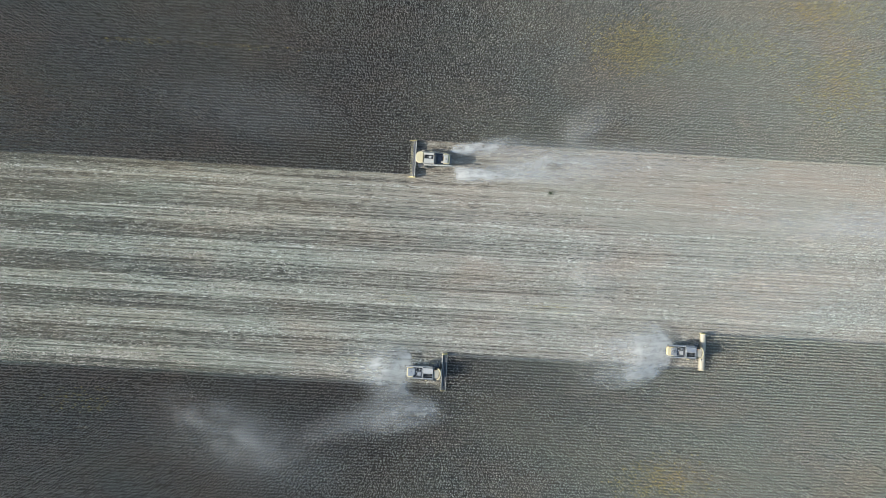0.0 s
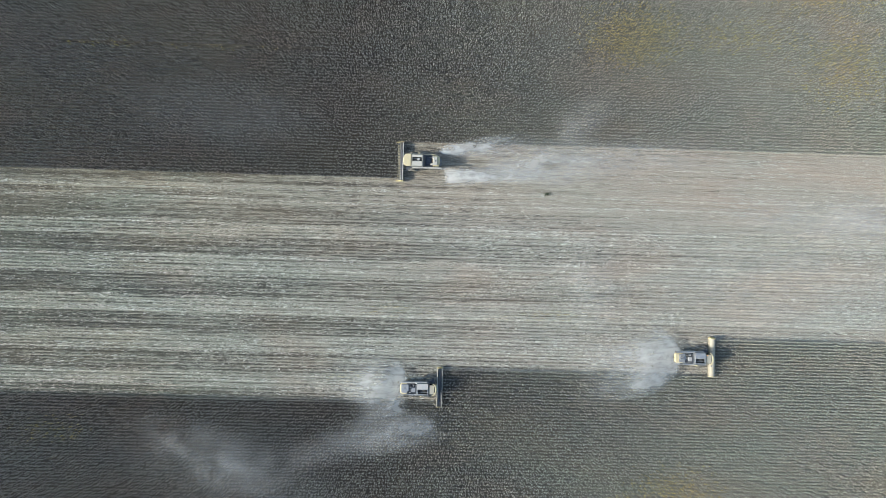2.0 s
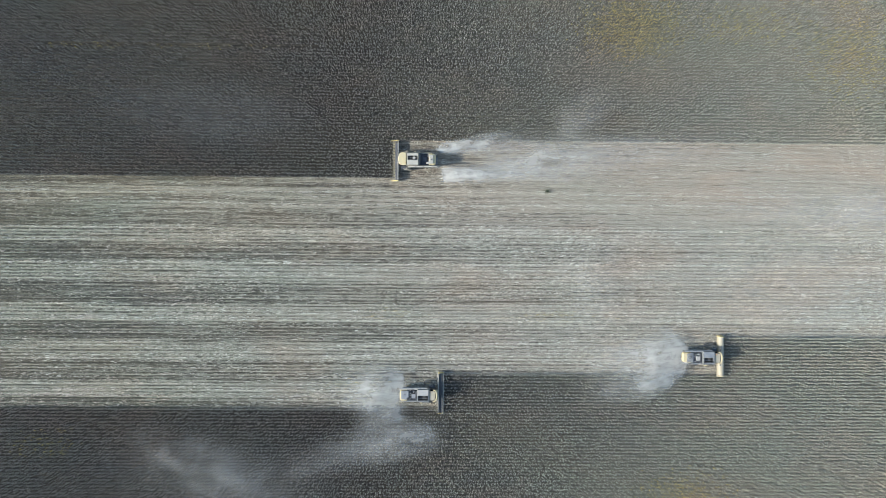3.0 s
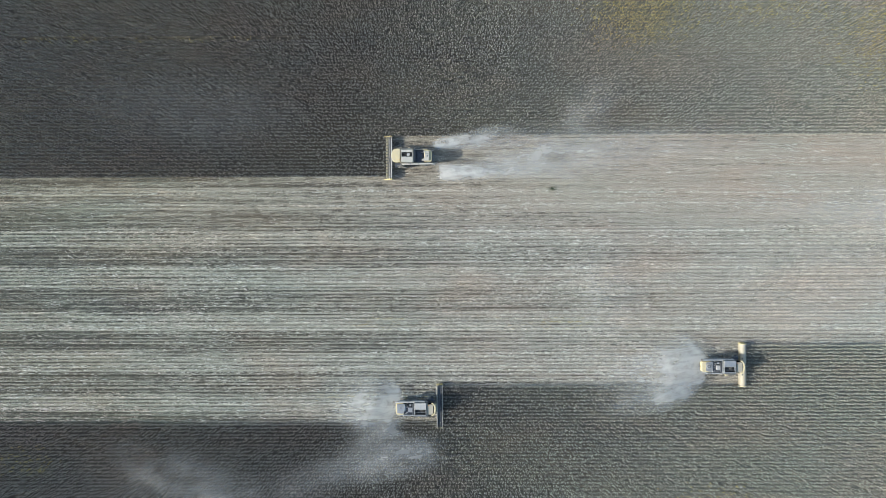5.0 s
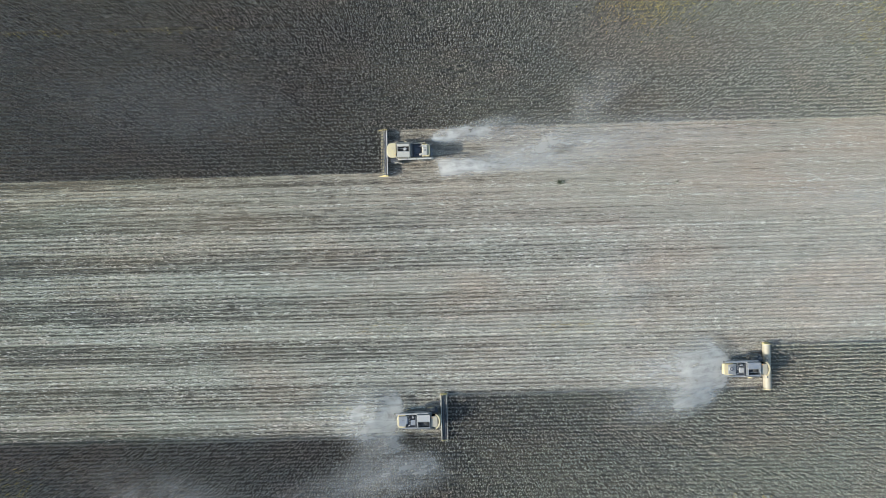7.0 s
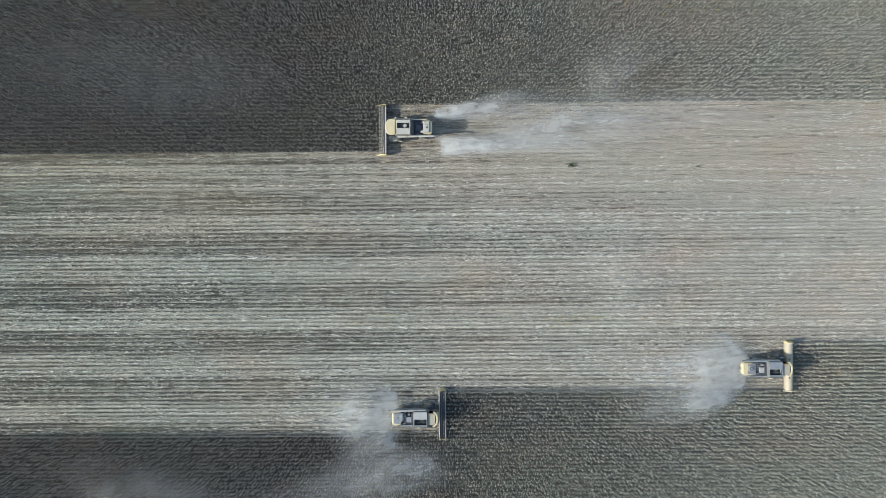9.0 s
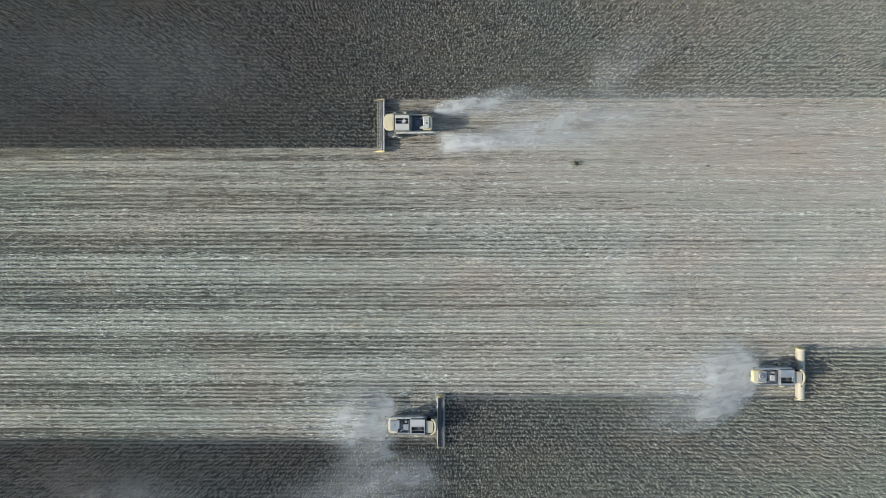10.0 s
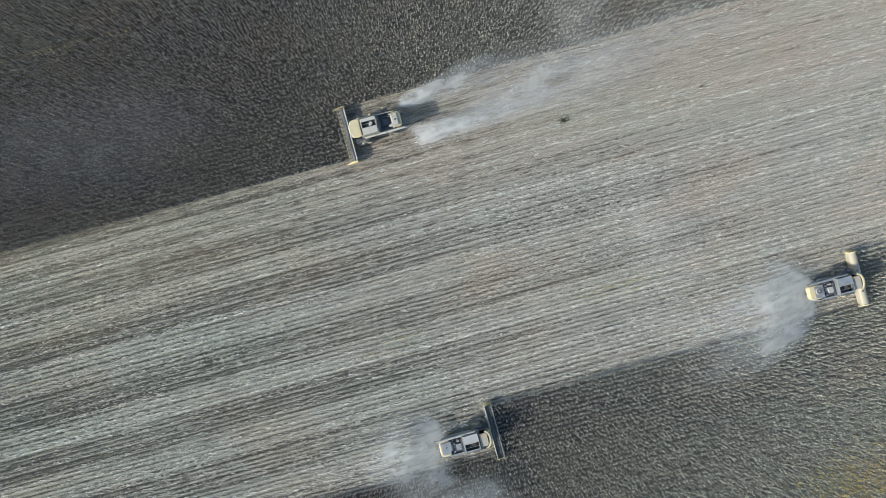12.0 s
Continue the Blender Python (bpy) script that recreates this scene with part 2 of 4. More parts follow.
def dust_material(name, strength, low, high):
    """Airborne dust: thin sheets that fade out from their middle and break up into wisps."""
    m, nodes, links, p = nodes_of(name)
    nodes.remove(p)
    out = nodes["Material Output"]
    uv = nodes.new("ShaderNodeUVMap")
    length = nodes.new("ShaderNodeVectorMath")
    length.operation = "LENGTH"
    links.new(uv.outputs["UV"], length.inputs[0])
    fade = nodes.new("ShaderNodeMapRange")
    fade.interpolation_type = "SMOOTHERSTEP"
    fade.inputs["From Min"].default_value, fade.inputs["From Max"].default_value = 1.0, 0.1
    links.new(length.outputs["Value"], fade.inputs["Value"])
    geo = nodes.new("ShaderNodeNewGeometry")
    big = noise_node(nodes, links, geo.outputs["Position"], 0.22, 9, 0.66, 0.3)
    wisps = nodes.new("ShaderNodeMapRange")
    wisps.interpolation_type = "SMOOTHSTEP"
    wisps.inputs["From Min"].default_value, wisps.inputs["From Max"].default_value = low, high
    links.new(big.outputs["Fac"], wisps.inputs["Value"])
    mul = nodes.new("ShaderNodeMath")
    mul.operation = "MULTIPLY"
    links.new(fade.outputs[0], mul.inputs[0])
    links.new(wisps.outputs[0], mul.inputs[1])
    scaled = nodes.new("ShaderNodeMath")
    scaled.operation, scaled.inputs[1].default_value = "MULTIPLY", strength
    links.new(mul.outputs[0], scaled.inputs[0])
    diff = nodes.new("ShaderNodeBsdfDiffuse")
    diff.inputs["Color"].default_value = (0.68, 0.66, 0.63, 1)
    trans = nodes.new("ShaderNodeBsdfTranslucent")
    trans.inputs["Color"].default_value = (0.68, 0.66, 0.63, 1)
    body = nodes.new("ShaderNodeMixShader")
    body.inputs[0].default_value = 0.5
    links.new(diff.outputs[0], body.inputs[1])
    links.new(trans.outputs[0], body.inputs[2])
    clear = nodes.new("ShaderNodeBsdfTransparent")
    mix = nodes.new("ShaderNodeMixShader")
    links.new(scaled.outputs[0], mix.inputs[0])
    links.new(clear.outputs[0], mix.inputs[1])
    links.new(body.outputs[0], mix.inputs[2])
    links.new(mix.outputs[0], out.inputs["Surface"])
    return m


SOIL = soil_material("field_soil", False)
STUBBLE_SOIL = soil_material("stubble_soil", True)
STEM = plant_material("dry_stem", (0.23, 0.216, 0.185), (0.32, 0.303, 0.26), (0.42, 0.40, 0.345), (0.29, 0.268, 0.195))
HEAD = plant_material("dry_flower_head", (0.11, 0.103, 0.09), (0.17, 0.16, 0.14), (0.25, 0.238, 0.21), (0.19, 0.165, 0.115))
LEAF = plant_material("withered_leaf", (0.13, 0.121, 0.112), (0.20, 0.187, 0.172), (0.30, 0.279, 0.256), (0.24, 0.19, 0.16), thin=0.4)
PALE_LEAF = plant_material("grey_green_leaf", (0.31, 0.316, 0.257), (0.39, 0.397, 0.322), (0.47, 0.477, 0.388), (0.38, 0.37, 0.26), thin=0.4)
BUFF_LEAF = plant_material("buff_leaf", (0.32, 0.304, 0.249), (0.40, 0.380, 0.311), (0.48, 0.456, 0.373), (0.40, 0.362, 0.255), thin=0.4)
GREEN_LEAF = plant_material("yellow_green_leaf", (0.22, 0.176, 0.055), (0.41, 0.33, 0.11), (0.56, 0.455, 0.17), (0.42, 0.325, 0.10), thin=0.4)
FAR_CROP = plant_material("far_dry_crop", (0.13, 0.125, 0.105), (0.175, 0.165, 0.14), (0.23, 0.215, 0.18), (0.18, 0.165, 0.11))
STALK = plant_material("cut_stalk", (0.20, 0.18, 0.145), (0.36, 0.33, 0.27), (0.56, 0.52, 0.44), (0.36, 0.315, 0.235))
STRAW = plant_material("pale_straw", (0.36, 0.33, 0.27), (0.60, 0.56, 0.475), (0.84, 0.80, 0.71), (0.54, 0.475, 0.35))
OCHRE = plant_material("ochre_straw", (0.26, 0.20, 0.08), (0.42, 0.33, 0.15), (0.55, 0.45, 0.24), (0.40, 0.30, 0.12))
WEED = plant_material("dark_weed_leaf", (0.03, 0.035, 0.02), (0.05, 0.058, 0.03), (0.09, 0.095, 0.05), (0.05, 0.05, 0.03))
DUST_VEIL = dust_material("dust_veil", 0.25, 0.26, 0.80)
DUST_HAZE = dust_material("dust_haze", 0.12, 0.08, 0.85)
DUST_FAINT = dust_material("dust_faint", 0.07, 0.05, 0.9)
YELLOW = painted("machine_yellow_paint", (0.52, 0.38, 0.10), 0.45, 0.0, 0.4)
CREAM = painted("faded_cream_paint", (0.45, 0.355, 0.185), 0.5, 0.0, 0.3)
SILVER = painted("silver_grey_paint", (0.15, 0.16, 0.18), 0.5, 0.1, 0.25)
GALVANISED = painted("galvanised_sheet", (0.29, 0.275, 0.26), 0.55, 0.1, 0.3)
PALE_CREAM = painted("pale_cream_paint", (0.33, 0.30, 0.25), 0.5, 0.0, 0.3)
TAN = painted("dusty_tan_paint", (0.27, 0.225, 0.155), 0.55, 0.0, 0.35)
DECK_GREY = painted("dusty_deck_grey", (0.13, 0.135, 0.15), 0.5, 0.2, 0.3)
DARK = painted("dark_machine_metal", (0.03, 0.034, 0.045), 0.5, 0.1, 0.1)
WORN_STEEL = painted("worn_steel", (0.42, 0.40, 0.40), 0.35, 0.8, 0.3)
RUBBER = painted("tyre_rubber", (0.025, 0.025, 0.025), 0.8, 0.0, 0.6)
GRAIN = painted("black_seed_heap", (0.03, 0.029, 0.028), 0.8, 0.0, 0.15)
RED = painted("red_lens", (0.5, 0.03, 0.02), 0.25, 0.0, 0.1)
ORANGE = painted("orange_beacon_lens", (0.8, 0.28, 0.02), 0.25, 0.0, 0.1)
GLASS, g_nodes, g_links, g_p = nodes_of("tinted_cab_glass")
g_p.inputs["Base Color"].default_value = (0.35, 0.40, 0.42, 1)
g_p.inputs["Roughness"].default_value = 0.05
g_p.inputs["Transmission Weight"].default_value = 0.85


# ---- mesh helpers ----
def mesh_from_arrays(name, verts, tris, materials, which=None, smooth=False):
    me = bpy.data.meshes.new(name)
    me.vertices.add(len(verts))
    me.vertices.foreach_set("co", np.ascontiguousarray(verts, dtype=np.float32).ravel())
    me.loops.add(tris.size)
    me.loops.foreach_set("vertex_index", np.ascontiguousarray(tris, dtype=np.int32).ravel())
    me.polygons.add(len(tris))
    me.polygons.foreach_set("loop_start", np.arange(0, tris.size, tris.shape[1], dtype=np.int32))
    for mat in materials:
        me.materials.append(mat)
    if which is not None:
        me.polygons.foreach_set("material_index", np.ascontiguousarray(which, dtype=np.int32))
    me.polygons.foreach_set("use_smooth", np.full(len(tris), smooth))
    me.update(calc_edges=True)
    return me


def scatter(name, templates, tris, slots, where, turn, size, lean, materials, shift=None):
    """One mesh of many small plants: templates (k, n, 3) share the triangles tris; slots gives each triangle's material."""
    count, n = len(where), templates.shape[1]
    rng = np.random.default_rng(len(name) + count)
    pick = rng.integers(0, len(templates), count)
    verts = np.empty((count, n, 3), np.float32)
    local = templates[pick] * size[:, None, None]
    ct, st = np.cos(turn)[:, None], np.sin(turn)[:, None]
    verts[..., 0] = local[..., 0] * ct - local[..., 1] * st + lean[:, :1] * local[..., 2] + where[:, :1]
    verts[..., 1] = local[..., 0] * st + local[..., 1] * ct + lean[:, 1:] * local[..., 2] + where[:, 1:2]
    verts[..., 2] = local[..., 2] + where[:, 2:]
    faces = (tris[None] + (np.arange(count) * n)[:, None, None]).reshape(-1, 3)
    which = np.tile(slots, (count, 1))
    if shift is not None:
        which[:, slots == 2] = np.repeat(shift, 2, axis=1)
        which[:, slots == 1] = np.where(shift[:, :1] == 3, 3, 1)
    return mesh_from_arrays(name, verts.reshape(-1, 3), faces, materials, which.ravel())


# ---- ground ----
def furrow(x, y):
    """Low ridges along the rows, with slow swells."""
    ridge = np.where((y > 7) & (y < CUT_N), 0.018, 0.075)
    return (ridge * np.cos(2 * np.pi * y / ROW) + 0.02 * np.sin(x * 0.9 + 3 * np.sin(y * 0.31)) + 0.015 * np.sin(y * 5.3 + x * 0.37)
            ) * ((np.abs(x) < 119) & (np.abs(y) < 74))


def far_steps(start):
    return [start * 1.06, start * 1.2, start * 1.5, start * 2, start * 3.2, start * 6, start * 12, 2400]


def build_ground():
    ys = np.arange(-74.2, 74.3, ROW / 4)
    ys = np.unique(np.round(np.concatenate([ys, [CUT_N, EDGE_N, EDGE_S, CUT_B, CUT_A], far_steps(75), [-v for v in far_steps(75)]]), 3))
    xs = np.arange(-120, 120.1, 2.5)
    xs = np.unique(np.round(np.concatenate([xs, [HEAD_U, HEAD_A, HEAD_B], far_steps(120), [-v for v in far_steps(120)]]), 3))
    gx, gy = np.meshgrid(xs, ys)
    verts = np.stack([gx, gy, furrow(gx, gy)], -1).reshape(-1, 3)
    w = len(xs)
    i, j = np.meshgrid(np.arange(w - 1), np.arange(len(ys) - 1))
    a = (j * w + i).ravel()
    quads = np.stack([a, a + 1, a + w + 1, a + w], 1)
    mx, my = ((gx[:-1, :-1] + gx[1:, 1:]) / 2).ravel(), ((gy[:-1, :-1] + gy[1:, 1:]) / 2).ravel()
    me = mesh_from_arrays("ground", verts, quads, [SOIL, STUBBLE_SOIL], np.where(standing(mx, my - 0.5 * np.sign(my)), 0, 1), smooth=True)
    return tagged(new("ground", me), "grey-brown field soil with chaff-strewn harvested passes", "field", kind="structure")


build_ground()


# ---- crop ----
def plant_templates(count):
    """Withered sunflowers: a thin stem, a nodding head and hanging leaves."""
    rng = np.random.default_rng(5)
    tris, slots, out = [], [], []
    for a in range(2):
        b = a + 1
        tris += [(a, b, 3 + b), (a, 3 + b, 3 + a)]
        slots += [0, 0]
    for k in range(5):
        tris.append((6, 7 + k, 7 + (k + 1) % 5))
        slots.append(1)
    for leaf in range(4):
        o = 12 + 4 * leaf
        tris += [(o, o + 1, o + 3), (o, o + 3, o + 2)]
        slots += [2, 2]
    for _ in range(count):
        v = []
        for z, r in ((0.0, 0.042), (1.38, 0.032)):
            v += [(r * math.cos(2.1 * k), r * math.sin(2.1 * k), z) for k in range(3)]
        aim = rng.uniform(-0.5, 0.5)
        nod, radius = rng.uniform(0.8, 1.4), rng.uniform(0.055, 0.09)
        centre = np.array([0.13 * math.cos(aim), 0.13 * math.sin(aim), 1.38 + rng.uniform(-0.03, 0.05)])
        out_way = np.array([math.cos(aim) * math.sin(nod), math.sin(aim) * math.sin(nod), -math.cos(nod)])
        side = np.array([-math.sin(aim), math.cos(aim), 0])
        up = np.cross(out_way, side)
        v.append(tuple(centre - 0.05 * out_way))
        for k in range(5):
            t = k * math.pi * 0.4
            v.append(tuple(centre + radius * rng.uniform(0.85, 1.1) * (math.cos(t) * side + math.sin(t) * up)))
        for leaf in range(4):
            t, z = rng.uniform(0, 2 * math.pi), rng.uniform(0.35, 1.32)
            l, w, drop = rng.uniform(0.13, 0.29), rng.uniform(0.06, 0.105), rng.uniform(0.05, 0.40)
            way, across = np.array([math.cos(t), math.sin(t), 0]), np.array([-math.sin(t), math.cos(t), 0])
            base = np.array([0, 0, z])
            v += [tuple(base), tuple(base + way * l * 0.6 + across * w + (0, 0, -0.25 * drop)),
                  tuple(base + way * l * 0.6 - across * w + (0, 0, -0.32 * drop)), tuple(base + way * l + (0, 0, -drop))]
        out.append(v)
    return np.array(out), np.array(tris), np.array(slots)


def row_points(step, wander, test):
    """Places along the rows, a step apart, where the test holds."""
    rng = np.random.default_rng(int(step * 1000))
    ys = np.arange(math.ceil(Y0 / ROW), math.floor(Y1 / ROW)) * ROW
    xs = np.arange(X0, X1, step)
    gx, gy = np.meshgrid(xs, ys)
    gx = (gx + rng.uniform(-0.4, 0.4, gx.shape) * step).ravel()
    gy = gy.ravel()
    thin = (np.abs(gy - 46.1) < 0.5) & (gx > -88) & (gx < -28) & (rng.random(len(gx)) < 0.65)
    keep = test(gx, gy) & (rng.random(len(gx)) > 0.06) & ~thin
    gx, gy = gx[keep], gy[keep] + rng.normal(0, wander, keep.sum())
    return np.stack([gx, gy, furrow(gx, gy) - 0.03], 1), rng


# Patches where the plants are still yellow-green: centre, half sizes, share.
PATCHES = [(42, 51.5, 9, 6, 1.4), (66, 52, 15, 4, 0.45), (92, 46, 10, 8, 0.8), (88, 63, 14, 5, 0.75), (53, -53, 9, 5, 0.85),
           (-88, -41, 8, 3, 0.35), (-78, 46, 12, 0.7, 0.4), (-55, 46, 14, 0.5, 0.3)]


def build_crop(name, label, test, pale_leaf):
    where, rng = row_points(0.295, 0.085, test)
    count = len(where)
    temps, tris, slots = plant_templates(14)
    nearness = np.zeros(count)
    for x, y, a, b, share in PATCHES:
        d = ((where[:, 0] - x) / a) ** 2 + ((where[:, 1] - y) / b) ** 2
        nearness = np.maximum(nearness, share * np.exp(-d) - 0.03)
    kind = np.repeat(rng.random((count, 1)), 4, axis=1)
    # more pale leaves towards +x: less withered plants, and that side's light as colour
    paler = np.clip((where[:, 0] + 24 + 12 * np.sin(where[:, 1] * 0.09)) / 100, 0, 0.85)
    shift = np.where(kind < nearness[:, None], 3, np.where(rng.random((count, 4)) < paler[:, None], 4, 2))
    turn = rng.normal(0.3, 0.9, count)
    size = rng.normal(0.94, 0.11, count).clip(0.6, 1.2)
    lean = rng.normal(0, 0.06, (count, 2))
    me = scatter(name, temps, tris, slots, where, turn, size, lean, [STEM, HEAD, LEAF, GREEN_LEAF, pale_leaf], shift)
    return tagged(new(name, me), label, "crop", kind="stuff")


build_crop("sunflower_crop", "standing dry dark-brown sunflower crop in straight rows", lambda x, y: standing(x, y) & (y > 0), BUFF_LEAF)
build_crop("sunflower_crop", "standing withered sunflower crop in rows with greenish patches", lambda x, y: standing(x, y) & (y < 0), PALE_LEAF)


def build_far_rows():
    """Beyond the near field the standing rows go on as low, ragged hedges."""
    rng = np.random.default_rng(8)
    verts, quads, start = [], [], 0
    for r in range(-200, 201):
        y = r * ROW
        for x0, x1 in ((-210.0, X0 - 0.4), (X1 + 0.4, 210.0)) if Y0 < y < Y1 else ((-210.0, 210.0),):
            xs = np.arange(x0, x1, 2.4)
            xs = xs[standing(xs, np.full(len(xs), y))]
            n = len(xs)
            if n < 2:
                continue
            top = rng.normal(1.32, 0.1, n)
            mid = y + rng.normal(0, 0.05, n)
            wide = rng.uniform(0.16, 0.26, n)
            for k in range(3):
                verts.append(np.stack([xs, (y - wide, mid, y + wide)[k], (0.05 + 0 * top, top, 0.05 + 0 * top)[k]], 1))
            a = start + np.arange(n - 1)
            quads += [np.stack([a, a + 1, a + n + 1, a + n], 1), np.stack([a + n, a + n + 1, a + 2 * n + 1, a + 2 * n], 1)]
            start += 3 * n
    me = mesh_from_arrays("far_crop_rows", np.concatenate(verts), np.concatenate(quads), [FAR_CROP])
    return tagged(new("far_crop_rows", me), "distant rows of standing dry sunflowers", "crop", kind="stuff")


build_far_rows()


def rod_templates(count, lying):
    rng = np.random.default_rng(11 + lying)
    tris, out = [], []
    for a in range(3):
        b = (a + 1) % 3
        tris += [(a, b, 3 + b), (a, 3 + b, 3 + a)]
    for _ in range(count):
        r = rng.uniform(0.012, 0.024) if lying else rng.uniform(0.02, 0.034)
        if lying:
            l, bow = rng.uniform(0.10, 0.34), rng.uniform(-0.06, 0.06)
            lift = rng.uniform(0.03, 0.22)
            out.append([(-l, r * math.cos(2.1 * k), 0.05 + r * math.sin(2.1 * k)) for k in range(3)]
                       + [(l, bow + r * math.cos(2.1 * k), lift + r * math.sin(2.1 * k)) for k in range(3)])
        else:
            h = rng.uniform(0.28, 0.62)
            out.append([(r * math.cos(2.1 * k), r * math.sin(2.1 * k), 0) for k in range(3)]
                       + [(0.8 * r * math.cos(2.1 * k), 0.8 * r * math.sin(2.1 * k), h + rng.uniform(-0.03, 0.03)) for k in range(3)])
    return np.array(out), np.array(tris), np.zeros(len(tris), int)


def build_stubble():
    where, rng = row_points(0.27, 0.05, lambda x, y: ~standing(x, y))
    count = len(where)
    temps, tris, slots = rod_templates(12, False)
    me = scatter("stubble", temps, tris, slots, where, rng.uniform(0, 6.3, count), rng.normal(1.0, 0.15, count).clip(0.5, 1.5),
                 rng.normal(0, 0.22, (count, 2)), [STALK])
    return tagged(new("stubble", me), "pale cut sunflower stalks standing in rows", "stubble", kind="stuff")


def build_straw():
    rng = np.random.default_rng(31)
    n = 190000
    x, y = rng.uniform(X0, X1, n), rng.uniform(CUT_A, CUT_N, n)
    row = np.round(y / ROW)
    drawn = np.sin(x * 0.21 + 7.1 * np.sin(row * 12.9)) + np.sin(x * 0.083 + 5.3 * np.sin(row * 4.7)) + 1.2 * np.sin(row * 78.2)
    n_lines = np.clip(0.65 + 0.45 * drawn, 0.1, 1.6)                # stalks lie in broken lines along the rows
    keep = ~standing(x, y) & (rng.random(n) < n_lines * (0.22 + 0.85 * np.interp(y, chaff_y, chaff_v) ** 1.5 + 0.25 * np.clip((x + 20) / 100, 0, 1))) & ((y < 7) | (rng.random(n) < 0.35))
    x, y = x[keep], y[keep]
    near_row = np.round(y / ROW) * ROW + rng.normal(0, 0.12, len(y))
    y = np.where(rng.random(len(y)) < 0.7, near_row, y)
    for line in (14.2, 11.6, 5.9, -1.6, -14.0, -22.4, -30.6):      # straw pushed up along the edges of the passes
        lx = rng.uniform(X0, X1, 1500)
        ly = line + 0.25 * np.sin(lx * 0.05 + line) + rng.normal(0, 0.11, 1500)
        ok = ~standing(lx, ly)
        x, y = np.concatenate([x, lx[ok]]), np.concatenate([y, ly[ok]])
    where = np.stack([x, y, furrow(x, y) + 0.01], 1)
    temps, tris, slots = rod_templates(12, True)
    me = scatter("straw", temps, tris, slots, where, np.where(rng.random(len(x)) < 0.06, rng.normal(0, 0.3, len(x)), rng.normal(0, 0.08, len(x))), rng.normal(1.0, 0.2, len(x)).clip(0.5, 1.6),
                 np.zeros((len(x), 2)), [STRAW])
    me.materials.append(OCHRE)
    ochre = np.zeros(len(x), bool)
    for ox, oy, a, b in ((-11, -12.7, 6, 1.0), (25, -13.0, 7, 0.9), (-20, -27.9, 5, 0.8)):
        ochre |= rng.random(len(x)) < 0.75 * np.exp(-((x - ox) / a) ** 2 - ((y - oy) / b) ** 2)
    me.polygons.foreach_set("material_index", np.repeat(ochre.astype(np.int32), len(tris)))
    return tagged(new("straw", me), "pale broken stalks and straw strewn along the rows", "straw", kind="stuff")


build_stubble()
build_straw()


def build_weed(place, size):
    """A dark tuft that was left standing on the cut ground."""
    rng = np.random.default_rng(3)
    bm = bmesh.new()
    for _ in range(150):
        t, r = rng.uniform(0, 6.28), abs(rng.normal(0, 0.3))
        x, y = 1.6 * r * math.cos(t), r * math.sin(t)
        w, l, a, h = rng.uniform(0.05, 0.1), rng.uniform(0.15, 0.35), rng.uniform(0, 6.28), rng.uniform(0.1, 0.55)
        d, e = Vector((math.cos(a), math.sin(a), 0)), Vector((-math.sin(a), math.cos(a), 0))
        o = Vector((x, y, 0))
        q = [bm.verts.new(v) for v in (o - Vector((0, 0, 0.05)), o + d * l * 0.5 + e * w + Vector((0, 0, h)), o + d * l + Vector((0, 0, h * 0.7)), o + d * l * 0.5 - e * w + Vector((0, 0, h)))]
        bm.faces.new(q)
    me = bpy.data.meshes.new("weed_tuft")
    bm.to_mesh(me)
    bm.free()
    me.materials.append(WEED)
    ob = tagged(new("weed_tuft", me), "dark green weed tuft growing among pale stubble", "weed", kind="stuff")
    ob.location, ob.scale = place, size
    return ob


build_weed((23.0, 14.8, 0.02), (0.8, 0.7, 0.8))
build_weed((45.6, 14.4, 0.02), (0.35, 0.3, 0.5))


# ---- combine harvesters ----
def part(name, bm, material, parent, label="", smooth=False):
    me = bpy.data.meshes.new(name)
    bmesh.ops.recalc_face_normals(bm, faces=bm.faces)
    if smooth:
        for f in bm.faces:
            f.smooth = True
    bm.to_mesh(me)
    bm.free()
    me.materials.append(material)
    ob = new(name, me)
    ob.parent = parent
    return tagged(ob, label)


def box(x0, x1, y0, y1, z0, z1, bevel=0.03, bm=None):
    own = bmesh.new()
    bmesh.ops.create_cube(own, size=1, matrix=Matrix.Translation(((x0 + x1) / 2, (y0 + y1) / 2, (z0 + z1) / 2))
                          @ Matrix.Diagonal((x1 - x0, y1 - y0, z1 - z0, 1)))
    if bevel:
        bmesh.ops.bevel(own, geom=own.edges[:], offset=bevel, segments=2, affect="EDGES", profile=0.5)
    return join(bm, own)


def join(bm, own):
    if bm is None:
        return own
    me = bpy.data.meshes.new("joined")
    own.to_mesh(me)
    own.free()
    bm.from_mesh(me)
    bpy.data.meshes.remove(me)
    return bm


def tube(a, b, r, r2=None, sides=12, bm=None, caps=True):
    own = bmesh.new()
    a, b = Vector(a), Vector(b)
    turn = (b - a).to_track_quat("Z", "Y").to_matrix().to_4x4()
    bmesh.ops.create_cone(own, cap_ends=caps, segments=sides, radius1=r, radius2=r if r2 is None else r2, depth=(b - a).length,
                          matrix=Matrix.Translation((a + b) / 2) @ turn)
    return join(bm, own)


